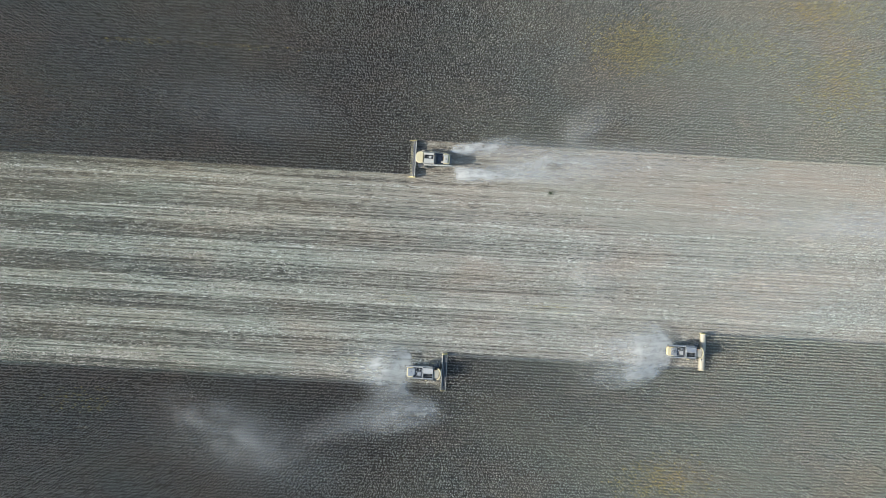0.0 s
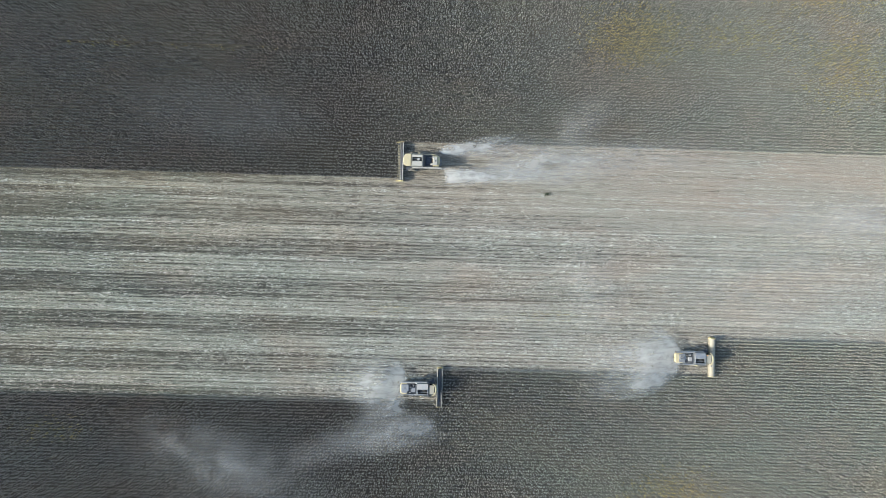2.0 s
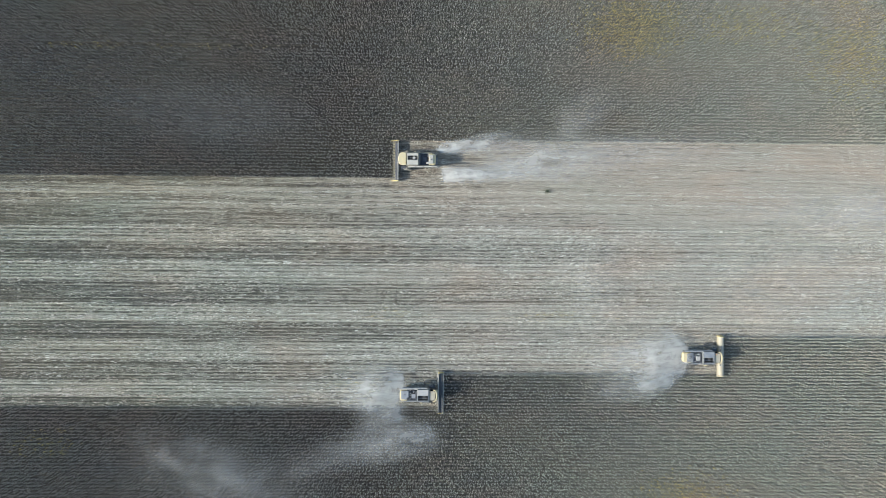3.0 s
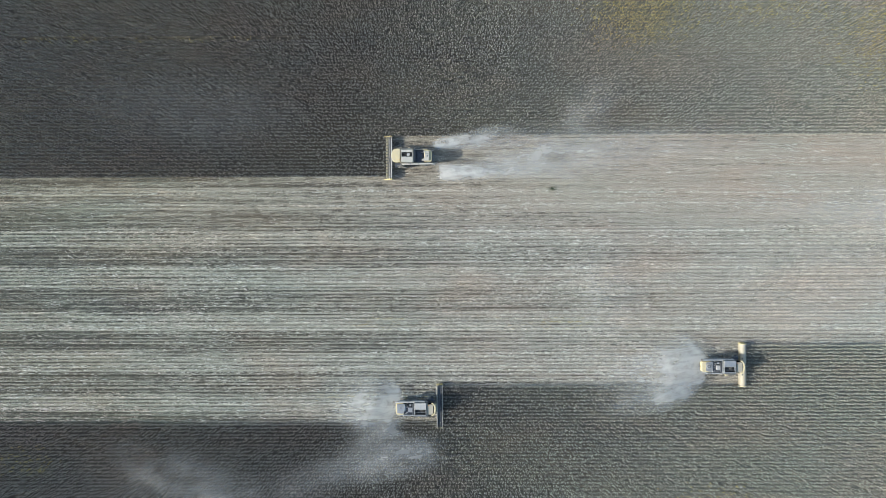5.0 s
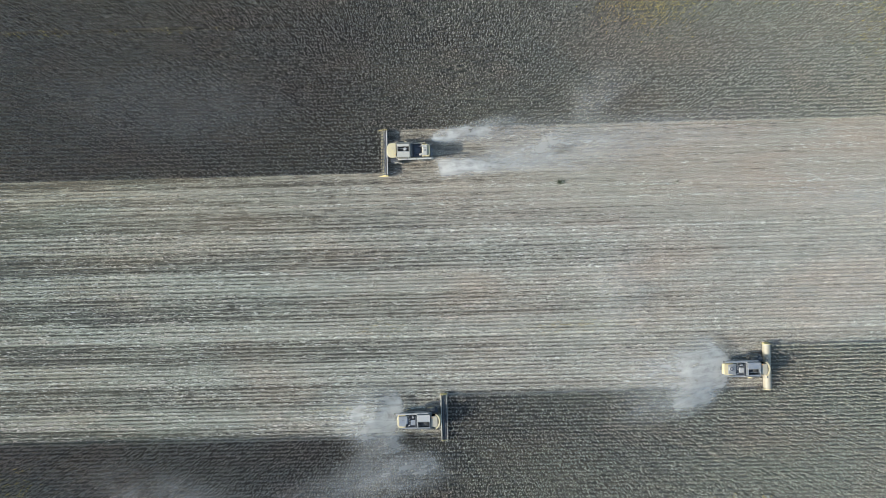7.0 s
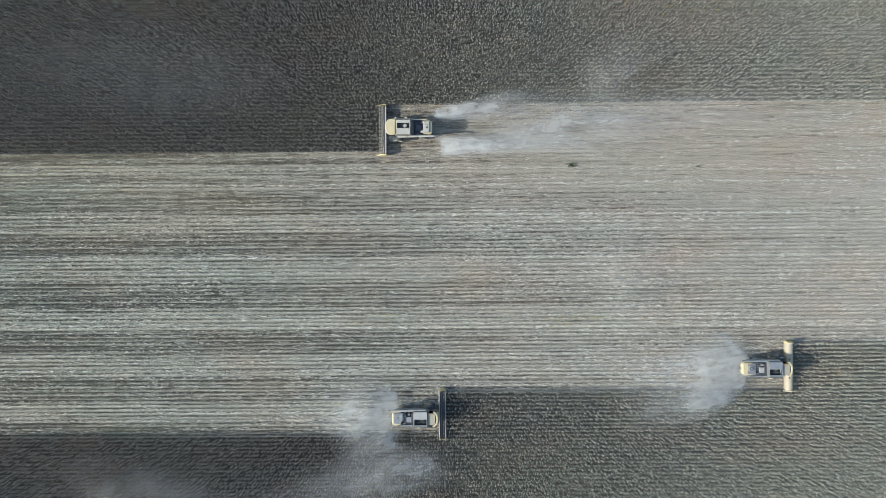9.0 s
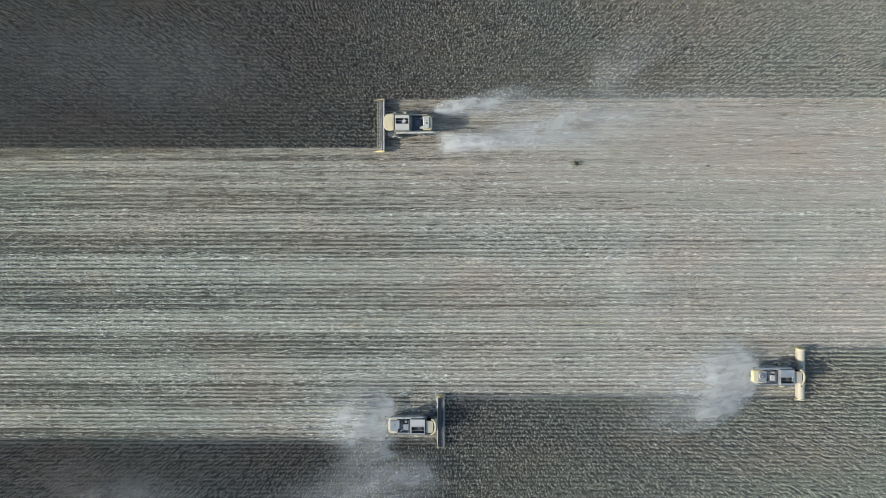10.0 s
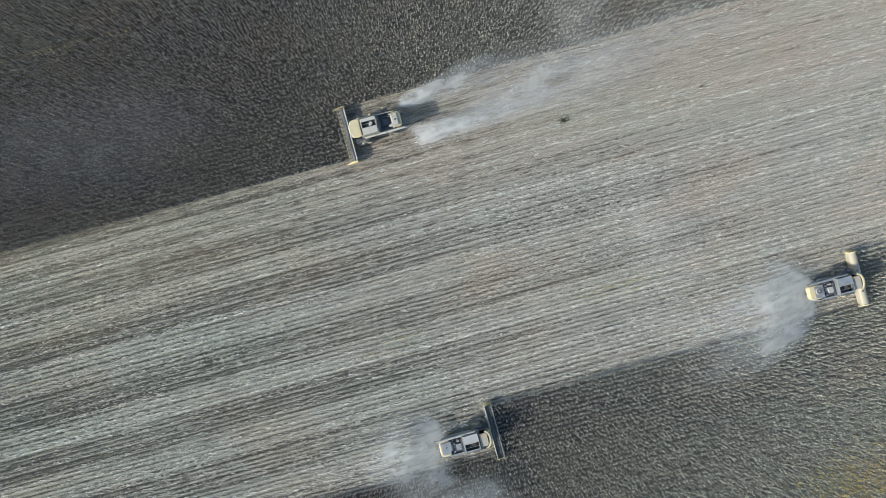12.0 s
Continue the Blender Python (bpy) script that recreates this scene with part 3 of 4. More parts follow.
def slab(outline, z0, z1, bevel=0.03, axis="z", bm=None):
    """A plate with the given outline, thick along the axis."""
    own = bmesh.new()
    place = (lambda p, h: (p[0], p[1], h)) if axis == "z" else (lambda p, h: (p[0], h, p[1]))
    low, high = [own.verts.new(place(p, z0)) for p in outline], [own.verts.new(place(p, z1)) for p in outline]
    own.faces.new(low[::-1])
    own.faces.new(high)
    for k in range(len(outline)):
        own.faces.new((low[k], low[(k + 1) % len(outline)], high[(k + 1) % len(outline)], high[k]))
    bmesh.ops.recalc_face_normals(own, faces=own.faces)
    if bevel:
        bmesh.ops.bevel(own, geom=own.edges[:], offset=bevel, segments=2, affect="EDGES", profile=0.5)
    return join(bm, own)


def wheel(parent, x, y, r, w):
    """A tyre with lugs round a dished rim."""
    side = 1 if y > 0 else -1
    bm = bmesh.new()
    rings = [(r * 0.6, -0.5), (r * 0.86, -0.5), (r * 0.97, -0.38), (r, 0.0), (r * 0.97, 0.38), (r * 0.86, 0.5), (r * 0.6, 0.5)]
    n, loops = 32, []
    for rad, off in rings:
        loops.append([bm.verts.new((x + rad * math.cos(k * 2 * math.pi / n), y + off * w, r + rad * math.sin(k * 2 * math.pi / n))) for k in range(n)])
    for la, lb in zip(loops, loops[1:] + loops[:1]):
        for k in range(n):
            bm.faces.new((la[k], la[(k + 1) % n], lb[(k + 1) % n], lb[k]))
    for k in range(22):
        a = k * 2 * math.pi / 22
        for half in (-1, 1):
            lug = bmesh.new()
            b = a + (0.14 if half > 0 else 0)
            bmesh.ops.create_cube(lug, size=1, matrix=Matrix.Translation((x + (r + 0.01) * math.cos(b), y + half * w * 0.23, r + (r + 0.01) * math.sin(b)))
                                  @ Matrix.Rotation(-b, 4, "Y") @ Matrix.Rotation(half * 0.5, 4, "X") @ Matrix.Diagonal((0.07, w * 0.5, 0.06, 1)))
            bm = join(bm, lug)
    hub = tube((x, y - w * 0.3, r), (x, y + w * 0.3, r), r * 0.595, sides=28)
    tyre = part("wheel", tube((x, y - 0.12 * side, r), (x, y + w * 0.38 * side, r), r * 0.22, sides=16), YELLOW, parent)
    part("tyre", bm, RUBBER, tyre, "black lugged rubber tyre")
    part("rim", hub, YELLOW, tyre, "yellow steel rim")
    return tyre


def cutting_header(parent, kind, finish, paint, half):
    """The wide cutting header in front of the machine; the knife lies towards +x. Kinds: reel, open, drum."""
    frame_mesh = box(-0.56, -0.46, -half, half, 0.35, 1.15, 0.02)
    frame_mesh = box(-0.60, -0.42, -half, half, 1.12, 1.24, 0.03, frame_mesh)
    header = part("header", frame_mesh, paint if kind != "reel" else GALVANISED, parent, "long steel cutting header with yellow ends")
    floor_outline = [(-0.5, 0.32), (-0.3, 0.22), (0.2, 0.2), (0.55, 0.24), (0.55, 0.27), (0.2, 0.24), (-0.3, 0.27), (-0.48, 0.4)]
    part("trough", slab(floor_outline, -half, half, 0.0, "y"), finish, header, "bare sheet-metal trough")
    bm = tube((-0.12, -half + 0.05, 0.62), (-0.12, half - 0.05, 0.62), 0.17, sides=16)
    turns = 26
    for k in range(turns * 2):                                   # screw flights, running in from both ends
        for side in (-1, 1):
            a0, a1 = k * math.pi / 4 * side, (k + 1) * math.pi / 4 * side
            y0, y1 = side * (half - 0.1 - k * (half - 0.9) / (turns * 2)), side * (half - 0.1 - (k + 1) * (half - 0.9) / (turns * 2))
            q = []
            for a, y in ((a0, y0), (a1, y1)):
                for r in (0.17, 0.27):
                    q.append(bm.verts.new((-0.12 + r * math.cos(a), y, 0.62 + r * math.sin(a))))
            bm.faces.new((q[0], q[1], q[3], q[2]))
    part("cross_auger", bm, WORN_STEEL if kind == "reel" else DECK_GREY, header, "worn steel feed auger with flights")
    if kind == "drum":
        # a sheet-metal drum in two halves over the knife
        for side in (-1, 1):
            drum = tube((0.05, side * 0.06, 0.98), (0.05, side * (half - 0.1), 0.98), 0.66, sides=28)
            shell = part("reel_drum", drum, paint, header, "tan sheet-metal reel drum", smooth=False)
            part("drum_flange", tube((0.05, side * (half - 0.1), 0.98), (0.05, side * (half + 0.06), 0.98), 0.84, 0.8, 28), CREAM, shell, "broad cream end flange")
            for y in (0.5, 1.9, half - 0.3):
                part("band", tube((0.05, side * y, 0.98), (0.05, side * (y + 0.06), 0.98), 0.675, sides=28), GALVANISED, shell, "thin metal band")
    else:
        rx, rz, rr, bars = (0.42, 1.05, 0.2, 4) if kind == "reel" else (0.34, 0.98, 0.24, 4)
        bm = tube((rx, -half + 0.1, rz), (rx, half - 0.1, rz), 0.06, sides=10)
        for y in np.linspace(-half + 0.15, half - 0.15, 14):
            for k in range(bars):
                a = k * 2 * math.pi / bars + 0.6
                bm = tube((rx, y, rz), (rx + rr * math.cos(a), y, rz + rr * math.sin(a)), 0.03, sides=4, bm=bm)
        part("reel_shaft", bm, DARK, header, "dark reel shaft with spokes")
        for k in range(bars):
            a = k * 2 * math.pi / bars + 0.6
            bx, bz = rx + rr * math.cos(a), rz + rr * math.sin(a)
            wide = 0.06 if kind == "reel" else 0.035
            bar = box(bx - wide, bx + wide, -half + 0.12, half - 0.12, bz - 0.02, bz + 0.02, 0.0)
            for y in np.arange(-half + 0.25, half - 0.2, 0.3):
                bar = tube((bx, y, bz), (bx - 0.05, y, bz - 0.24), 0.014, sides=3, bm=bar, caps=False)
            bar_ob = part("reel_bar", bar, (CREAM if k < 2 else TAN) if kind == "reel" else (paint if k == 0 else DARK), header, "reel bar with steel tines")
            if kind == "reel" and k < 2:
                for y in np.linspace(-half + 0.5, half - 0.5, 13):
                    part("bracket", box(bx - 0.075, bx + 0.075, y - 0.09, y + 0.09, bz + 0.02, bz + 0.05, 0.0), DARK, bar_ob, "dark bracket")
    if kind == "open":
        # the pale front rail and rear lip that close the trough
        part("front_rail", box(0.50, 0.68, -half, half, 0.95, 1.05, 0.02), paint, header, "pale front rail")
        part("rear_lip", box(-0.74, -0.62, 2.0, half, 0.9, 1.02, 0.02), paint, header, "pale rear lip")
        part("drive_box", box(-0.86, -0.6, half - 1.5, half - 0.9, 0.7, 1.1, 0.04), DARK, header, "dark drive box")
    knife = box(0.55, 0.60, -half, half, 0.2, 0.24, 0.0)
    for y in np.arange(-half + 0.07, half, 0.14):
        knife = tube((0.58, y, 0.22), (0.72, y, 0.22), 0.022, 0.004, 4, knife)
    part("knife_bar", knife, WORN_STEEL, header, "steel knife bar with guards")
    for side in (-1, 1):
        y0, y1 = sorted((side * half, side * (half + 0.1)))
        outline = [(-0.6, 0.25), (-0.6, 1.2), (-0.2, 1.26), (0.45, 0.85), (0.7, 0.3), (0.6, 0.2)]
        part("end_panel", slab(outline, y0, y1, 0.02, "y"), YELLOW, header, "yellow end panel")
        y0, y1 = sorted((side * (half + 0.02), side * (half + 0.22)))
        nose = 1.15 if kind == "reel" else 0.75
        divider = slab([(-0.6, 0.6), (-0.55, 1.1), (0.3, 0.85), (nose, 0.32), (nose - 0.05, 0.25), (0.3, 0.3)], y0, y1, 0.04, "y")
        part("crop_divider", divider, YELLOW, header, "pointed yellow crop divider")
        arm = tube((-0.55, side * (half - 0.1), 1.26), (0.34, side * (half - 0.06), 1.16), 0.05, sides=8)
        part("reel_arm", arm, DARK, header, "dark reel support arm")


def combine(label, kind, tank_paint, deck_paint, cover_paint, hood_paint, header_finish, header_paint, auger_paint, panel_paint, opening, hub, tail):
    """A combine harvester heading along +x, its header above the origin. kind: that of its header; opening: the tank's open span; tail: half width of the rear."""
    half = 4.3
    base = tagged(new("combine_harvester"), label, "combine harvester", "combine harvesters at work")
    profile = [(-2.3, 1.15), (-2.3, 2.5), (-5.0, 2.5), (-8.1, 2.5), (-8.5, 2.2), (-8.3, 1.5), (-6.6, 0.95), (-4.5, 0.85)]
    part("body", slab(profile, -1.3, 1.3, 0.06, "y"), tank_paint, base)
    for side in (-1, 1):
        y0, y1 = sorted((side * 1.31, side * 1.47))
        panel = slab([(-3.3, 1.75), (-3.2, 2.75), (-5.0, 2.95), (-7.9, 2.9), (-8.1, 1.9), (-6.6, 1.55)], y0, y1, 0.05, "y")
        panel_ob = part("side_panel", panel, panel_paint, base, "sheet-metal side panel")
        y0, y1 = sorted((side * 1.472, side * 1.485))
        part("vent", box(-6.9, -5.6, y0, y1, 2.2, 2.6, 0.0), DARK, panel_ob, "dark slotted vent")
        wheel(base, -2.75, side * 1.72, 0.95, 0.72)
        wheel(base, -7.05, side * 1.42, 0.66, 0.5)
        mirror_arm = tube((-1.25, side * 1.1, 3.25), (-0.95, side * 1.6, 3.15), 0.025, sides=6)
        arm = part("mirror_arm", mirror_arm, DARK, base)
        y0, y1 = sorted((side * 1.5, side * 1.78))
        part("mirror", box(-0.99, -0.91, y0, y1, 2.75, 3.2, 0.02), DARK, arm, "black door mirror")
        lamp = box(-8.42, -8.34, side * 1.0 - 0.12, side * 1.0 + 0.12, 1.75, 1.95, 0.02)
        part("tail_lamp", lamp, RED, base, "red tail lamp")
    axle = tube((-2.75, -1.4, 0.95), (-2.75, 1.4, 0.95), 0.16)
    part("front_axle", axle, DARK, base)
    part("rear_axle", tube((-7.05, -1.2, 0.66), (-7.05, 1.2, 0.66), 0.1), DARK, base)
    feeder = slab([(-2.6, 1.3), (-2.5, 2.0), (-0.62, 1.25), (-0.62, 0.4)], -0.65, 0.65, 0.04, "y")
    part("feeder_house", feeder, CREAM, base, "sloping yellow feeder house")

    # cab
    plan = [(-2.3, -1.0), (-2.3, 1.0), (-1.35, 1.0)] + [(-1.35 + 0.5 * math.sin(a), 1.0 * math.cos(a)) for a in np.linspace(0.3, math.pi - 0.3, 7)] + [(-1.35, -1.0)]
    cab = part("cab", slab(plan, 1.75, 2.05, 0.03), DARK, base, "dark cab floor")
    for a, b in zip(plan[1:], plan[2:] + plan[:1]):
        pane = bmesh.new()
        quad = [pane.verts.new((p[0], p[1], z)) for p, z in ((a, 2.05), (b, 2.05), (b, 3.42), (a, 3.42))]
        pane.faces.new(quad)
        bmesh.ops.solidify(pane, geom=pane.faces[:], thickness=0.02)
        part("cab_pane", pane, GLASS, cab, "tinted cab glass")
    for x, y in ((-2.27, -0.98), (-2.27, 0.98), (-1.33, 1.0), (-1.33, -1.0)):
        part("cab_post", tube((x, y, 2.0), (x, y, 3.46), 0.045, sides=8), DARK, cab, "dark cab post")
    part("seat", box(-2.0, -1.6, -0.28, 0.28, 2.05, 2.5, 0.06, box(-2.08, -1.95, -0.27, 0.27, 2.45, 3.0, 0.05)), DARK, cab, "black driver seat")
    if kind == "reel":
        roof_plan = [(-2.45, -1.3), (-2.45, 1.3), (-1.85, 1.42)] + [(-1.5 + 0.85 * math.sin(a), 1.4 * math.cos(a)) for a in np.linspace(0.35, math.pi - 0.35, 13)] + [(-1.85, -1.42)]
        roof = part("cab_roof", slab(roof_plan, 3.44, 3.74, 0.11), hood_paint, base, "rounded cream-yellow cab roof")
        part("roof_hatch", box(-2.2, -1.55, -0.45, 0.45, 3.735, 3.765, 0.02), hood_paint, roof)
    else:
        # a flat dusty roof with a bright crescent visor round its front
        roof_plan = [(-2.45, -1.0), (-2.45, 1.0), (-1.5, 1.02), (-1.2, 0.8), (-1.2, -0.8), (-1.5, -1.02)]
        roof = part("cab_roof", slab(roof_plan, 3.42, 3.62, 0.06), TAN, base, "flat dusty tan cab roof")
        outer = [(-1.6 + 0.90 * math.sin(a), 1.36 * math.cos(a)) for a in np.linspace(0.05, math.pi - 0.05, 15)]
        inner = [(-1.62 + 0.62 * math.sin(a), 1.16 * math.cos(a)) for a in np.linspace(math.pi - 0.05, 0.05, 15)]
        part("visor", slab(outer + inner, 3.46, 3.68, 0.04), hood_paint, roof, "bright cream crescent-shaped visor")
    for y in (-1.05, -0.7, 0.7, 1.05):
        part("work_lamp", box(-1.02 if abs(y) < 1 else -1.22, -0.9 if abs(y) < 1 else -1.1, y - 0.1, y + 0.1, 3.32, 3.43, 0.02), GALVANISED, roof, "work lamp")
    part("beacon", tube((-2.2, 0.85, 3.6), (-2.2, 0.85, 3.86), 0.06, 0.05, 10), ORANGE, roof, "orange beacon")
    platform = part("platform", box(-2.5, -1.2, 1.22, 1.95, 1.72, 1.78, 0.01), DARK, base, "dark steel cab platform")
    for n in range(4):
        part("step", box(-1.75, -1.3, 1.75, 1.98, 0.5 + n * 0.3, 0.54 + n * 0.3, 0.0), DARK, platform)
    rail = tube((-2.45, 1.92, 1.75), (-2.45, 1.92, 2.7), 0.02, sides=6)
    rail = tube((-2.45, 1.92, 2.7), (-1.75, 1.92, 2.7), 0.02, sides=6, bm=rail)
    rail = tube((-1.75, 1.92, 2.7), (-1.75, 1.92, 1.75), 0.02, sides=6, bm=rail)
    part("handrail", rail, GALVANISED, platform, "grey handrail")

    # grain tank: four flared walls and a cover that leaves one long opening
    tank = slab([(-2.55, 2.5), (-2.5, 3.35), (-2.62, 3.35), (-2.67, 2.5)], -1.42, 1.42, 0.0, "y")
    tank = slab([(-5.02, 2.9), (-5.1, 3.35), (-4.98, 3.35), (-4.9, 2.9)], -1.42, 1.42, 0.0, "y", tank)
    tank = box(-5.0, -2.6, 1.32, 1.44, 2.7, 3.35, 0.02, tank)
    tank = box(-5.0, -2.6, -1.44, -1.32, 2.7, 3.35, 0.02, tank)
    tank_ob = part("grain_tank", tank, tank_paint, base, "grey sheet-metal grain tank")
    flare = [(-2.45, -1.5, 3.35), (-2.45, 1.5, 3.35), (-5.15, 1.5, 3.35), (-5.15, -1.5, 3.35)]
    top = [(-2.62, -1.15, 3.82), (-2.62, 1.3, 3.82), (-4.95, 1.3, 3.82), (-4.95, -1.15, 3.82)]
    for k in range(4):
        bm = bmesh.new()
        quad = [bm.verts.new(v) for v in (flare[k], flare[(k + 1) % 4], top[(k + 1) % 4], top[k])]
        bm.faces.new(quad)
        bmesh.ops.solidify(bm, geom=bm.faces[:], thickness=0.03)
        part("tank_wall", bm, tank_paint, tank_ob)
    o0, o1 = opening
    lid = part("tank_cover", box(-4.95, -2.62, o1, 1.3, 3.8, 3.86, 0.015), GALVANISED if kind == "open" else tank_paint, tank_ob, "flat sheet-metal tank cover")
    part("tank_flap", box(-4.95, -2.62, -1.15, o0, 3.8, 3.86, 0.015), tank_paint, tank_ob, "narrow sheet-metal tank flap")
    part("cover_seam", box(-3.79, -3.77, o1 + 0.08, 1.27, 3.86, 3.866, 0.0), SILVER, lid)
    part("cover_edge", box(-4.95, -2.62, o1 - 0.02, o1 + 0.07, 3.86, 3.92, 0.02), GALVANISED, lid, "bright folded edge")
    for x in (-4.95, -2.72):
        part("tank_bar", box(x, x + 0.1, o0, o1, 3.8, 3.86, 0.01), tank_paint, tank_ob)
    part("level_pipe", tube((-4.85, (o0 + o1) / 2 - 0.12, 3.7), (-2.72, (o0 + o1) / 2 - 0.12, 3.72), 0.03, sides=8), DECK_GREY, tank_ob, "thin cross pipe")
    if hub:
        part("auger_cap", tube((-4.1, (o0 + o1) / 2, 3.3), (-4.1, (o0 + o1) / 2, 3.76), hub, hub * 0.85, 18), GALVANISED, tank_ob, "round grey filling-auger cap")
    heap = bmesh.new()
    bmesh.ops.create_grid(heap, x_segments=14, y_segments=14, size=1)
    for v in heap.verts:
        x, y = v.co.x, v.co.y
        v.co = Vector((-3.78 + 1.1 * x, 1.25 * y, 3.05 + 0.35 * (1 - x * x) * (1 - y * y) + 0.04 * noise.noise(Vector((x * 4, y * 4, 1)))))
    part("seed_heap", heap, GRAIN, tank_ob, "heap of black sunflower seed", smooth=True)

    # engine deck, sunk between its side walls behind the tank
    deck = part("engine_deck", box(-7.3, -5.16, -1.2, 1.2, 2.48, 2.56, 0.02), deck_paint, base, "engine deck sunk behind the tank")
    for side in (-1, 1):
        y0, y1 = sorted((side * 1.2, side * 1.31))
        wall = slab([(-5.1, 2.5), (-5.1, 3.3), (-5.6, 3.0), (-7.3, 2.92), (-7.3, 2.5)], y0, y1, 0.02, "y")
        part("deck_wall", wall, panel_paint if kind != "reel" else DARK, deck, "low deck side wall")
    # on the reel kind the deck is all dark: tank shade put into paint
    if kind == "reel":
        part("engine_block", box(-6.9, -5.9, -0.55, 0.6, 2.55, 2.85, 0.05), DARK, deck, "dark engine block")
        shield = slab([(-5.12, 2.56), (-5.12, 3.5), (-5.35, 3.3), (-5.7, 2.56)], -1.15, 1.15, 0.03, "y")
        part("tank_slope", shield, DARK, deck, "sloping tank back, painted dark for the tank's shade")
        part("air_pipe", tube((-6.1, -0.85, 2.75), (-7.2, -0.7, 2.95), 0.11, sides=12), DARK, deck, "black air pipe")
    else:
        part("engine_block", box(-6.6, -5.3, -0.9, 0.3, 2.55, 2.9, 0.05), DARK, deck, "dark engine block")
        part("engine_cover", box(-6.25, -5.45, -0.65, 0.3, 2.9, 3.2, 0.05), cover_paint, deck, "silver engine cover box")
        part("cooler", box(-5.42, -5.2, -1.1, 0.95, 2.55, 3.25, 0.02), DARK, deck, "dark cooler")
        for n in range(6):
            y = -0.95 + 0.36 * n
            part("engine_pipe", tube((-6.85, y, 2.95), (-6.42, y + 0.22, 3.08), 0.05, sides=8), (WORN_STEEL, DARK, GALVANISED)[n % 3], deck, "engine pipe")
        part("exhaust_pipe", tube((-6.5, 0.75, 2.6), (-6.5, 0.75, 3.65), 0.09, sides=12), DARK, deck, "dark exhaust pipe")
        part("air_intake", tube((-5.85, 0.78, 2.6), (-5.85, 0.78, 3.3), 0.24, 0.2, 16), GALVANISED, deck, "grey air intake")
        part("silencer", tube((-6.9, -0.5, 2.95), (-6.9, 0.55, 2.95), 0.13, sides=12), WORN_STEEL, deck, "worn steel silencer")
        part("hose", tube((-6.3, 0.45, 3.1), (-7.1, 0.9, 2.9), 0.06, sides=8), RUBBER, deck, "black hose")
    rail = None
    for a, b in (((-5.25, -1.25), (-7.2, -1.25)), ((-7.2, -1.25), (-7.2, -0.6))):
        rail = tube((*a, 3.5), (*b, 3.5), 0.022, sides=6, bm=rail)
        rail = tube((*a, 2.9), (*a, 3.5), 0.022, sides=6, bm=rail)
        rail = tube((*b, 2.9), (*b, 3.5), 0.022, sides=6, bm=rail)
    part("deck_rail", rail, GALVANISED, deck, "thin grey guard rail")

    # rear: a cream hood with rounded corners, and the radiator cover lying in it
    def rounded(x0, x1, w, r):
        corner = [(x0 + r - r * math.sin(a), w - r + r * math.cos(a)) for a in np.linspace(0, math.pi / 2, 6)]
        return [(x1, w)] + corner + [(x, -y) for x, y in corner[::-1]] + [(x1, -w)]

    end = -8.8 if kind != "drum" else -9.15
    part("rear_hood", slab(rounded(end, -7.25, tail, 0.5), 2.1, 3.1, 0.12), hood_paint, base, "rounded cream-yellow rear hood")
    if kind == "drum":
        cover = part("radiator_cover", slab([(-8.35, -0.85), (-8.35, 0.85), (-7.2, 1.05), (-6.95, 1.0), (-6.95, -1.0), (-7.2, -1.05)], 3.08, 3.2, 0.04), DECK_GREY, base, "grey radiator cover")
        part("radiator_screen", tube((-7.75, 0.12, 3.2), (-7.75, 0.12, 3.34), 0.5, 0.46, 26), GALVANISED, cover, "round radiator screen")
        part("screen_mesh", tube((-7.75, 0.12, 3.34), (-7.75, 0.12, 3.36), 0.38, 0.38, 24), DARK, cover, "dark screen mesh")
        part("screen_hub", tube((-7.75, 0.12, 3.36), (-7.75, 0.12, 3.4), 0.15, 0.12, 14), GALVANISED, cover, "grey hub")
    elif kind == "open":
        outline = [(-8.5, -0.8), (-8.55, 0.98), (-6.9, 1.02), (-6.9, -0.25), (-7.45, -0.95)]
        cover = part("radiator_cover", slab(outline, 3.08, 3.3, 0.05), SILVER, base, "grey radiator cover with a cut corner")
        part("cap", tube((-7.75, 0.2, 3.3), (-7.75, 0.2, 3.37), 0.13, 0.1, 12), DARK, cover, "small dark cap")
        for n in range(3):
            part("cover_rib", box(-8.3, -7.1, 0.5 + 0.17 * n, 0.53 + 0.17 * n, 3.3, 3.32, 0.0), DECK_GREY, cover)
    else:
        outline = [(-8.25, -0.95), (-8.25, 0.95), (-6.75, 1.0), (-6.75, 0.7), (-7.35, 0.45), (-7.35, -0.7), (-7.0, -0.95)]
        cover = part("radiator_cover", slab(outline, 3.08, 3.32, 0.05), tank_paint, base, "pale angular radiator cover")
        part("cap", tube((-7.85, 0.05, 3.32), (-7.85, 0.05, 3.4), 0.15, 0.12, 12), DARK, cover, "small dark cap")
        part("slot", box(-8.1, -7.5, -0.45, -0.4, 3.32, 3.33, 0.0), DARK, cover, "dark slot")
    for n in range(5):
        part("rung", tube((end - 0.05, -0.2, 1.3 + 0.35 * n), (end - 0.05, 0.2, 1.3 + 0.35 * n), 0.02, sides=6), DARK, base, "steel ladder rung")
    chopper = part("straw_chopper", box(-8.9, -8.2, -0.95, 0.95, 1.1, 1.75, 0.06), DARK, base, "dark straw chopper")
    for side in (-1, 1):
        part("spreader_disc", tube((-8.9, side * 0.45, 1.02), (-8.9, side * 0.45, 1.1), 0.36, sides=20), DECK_GREY, chopper, "steel spreader disc")
    ay = 1.66 if kind == "reel" else 1.48
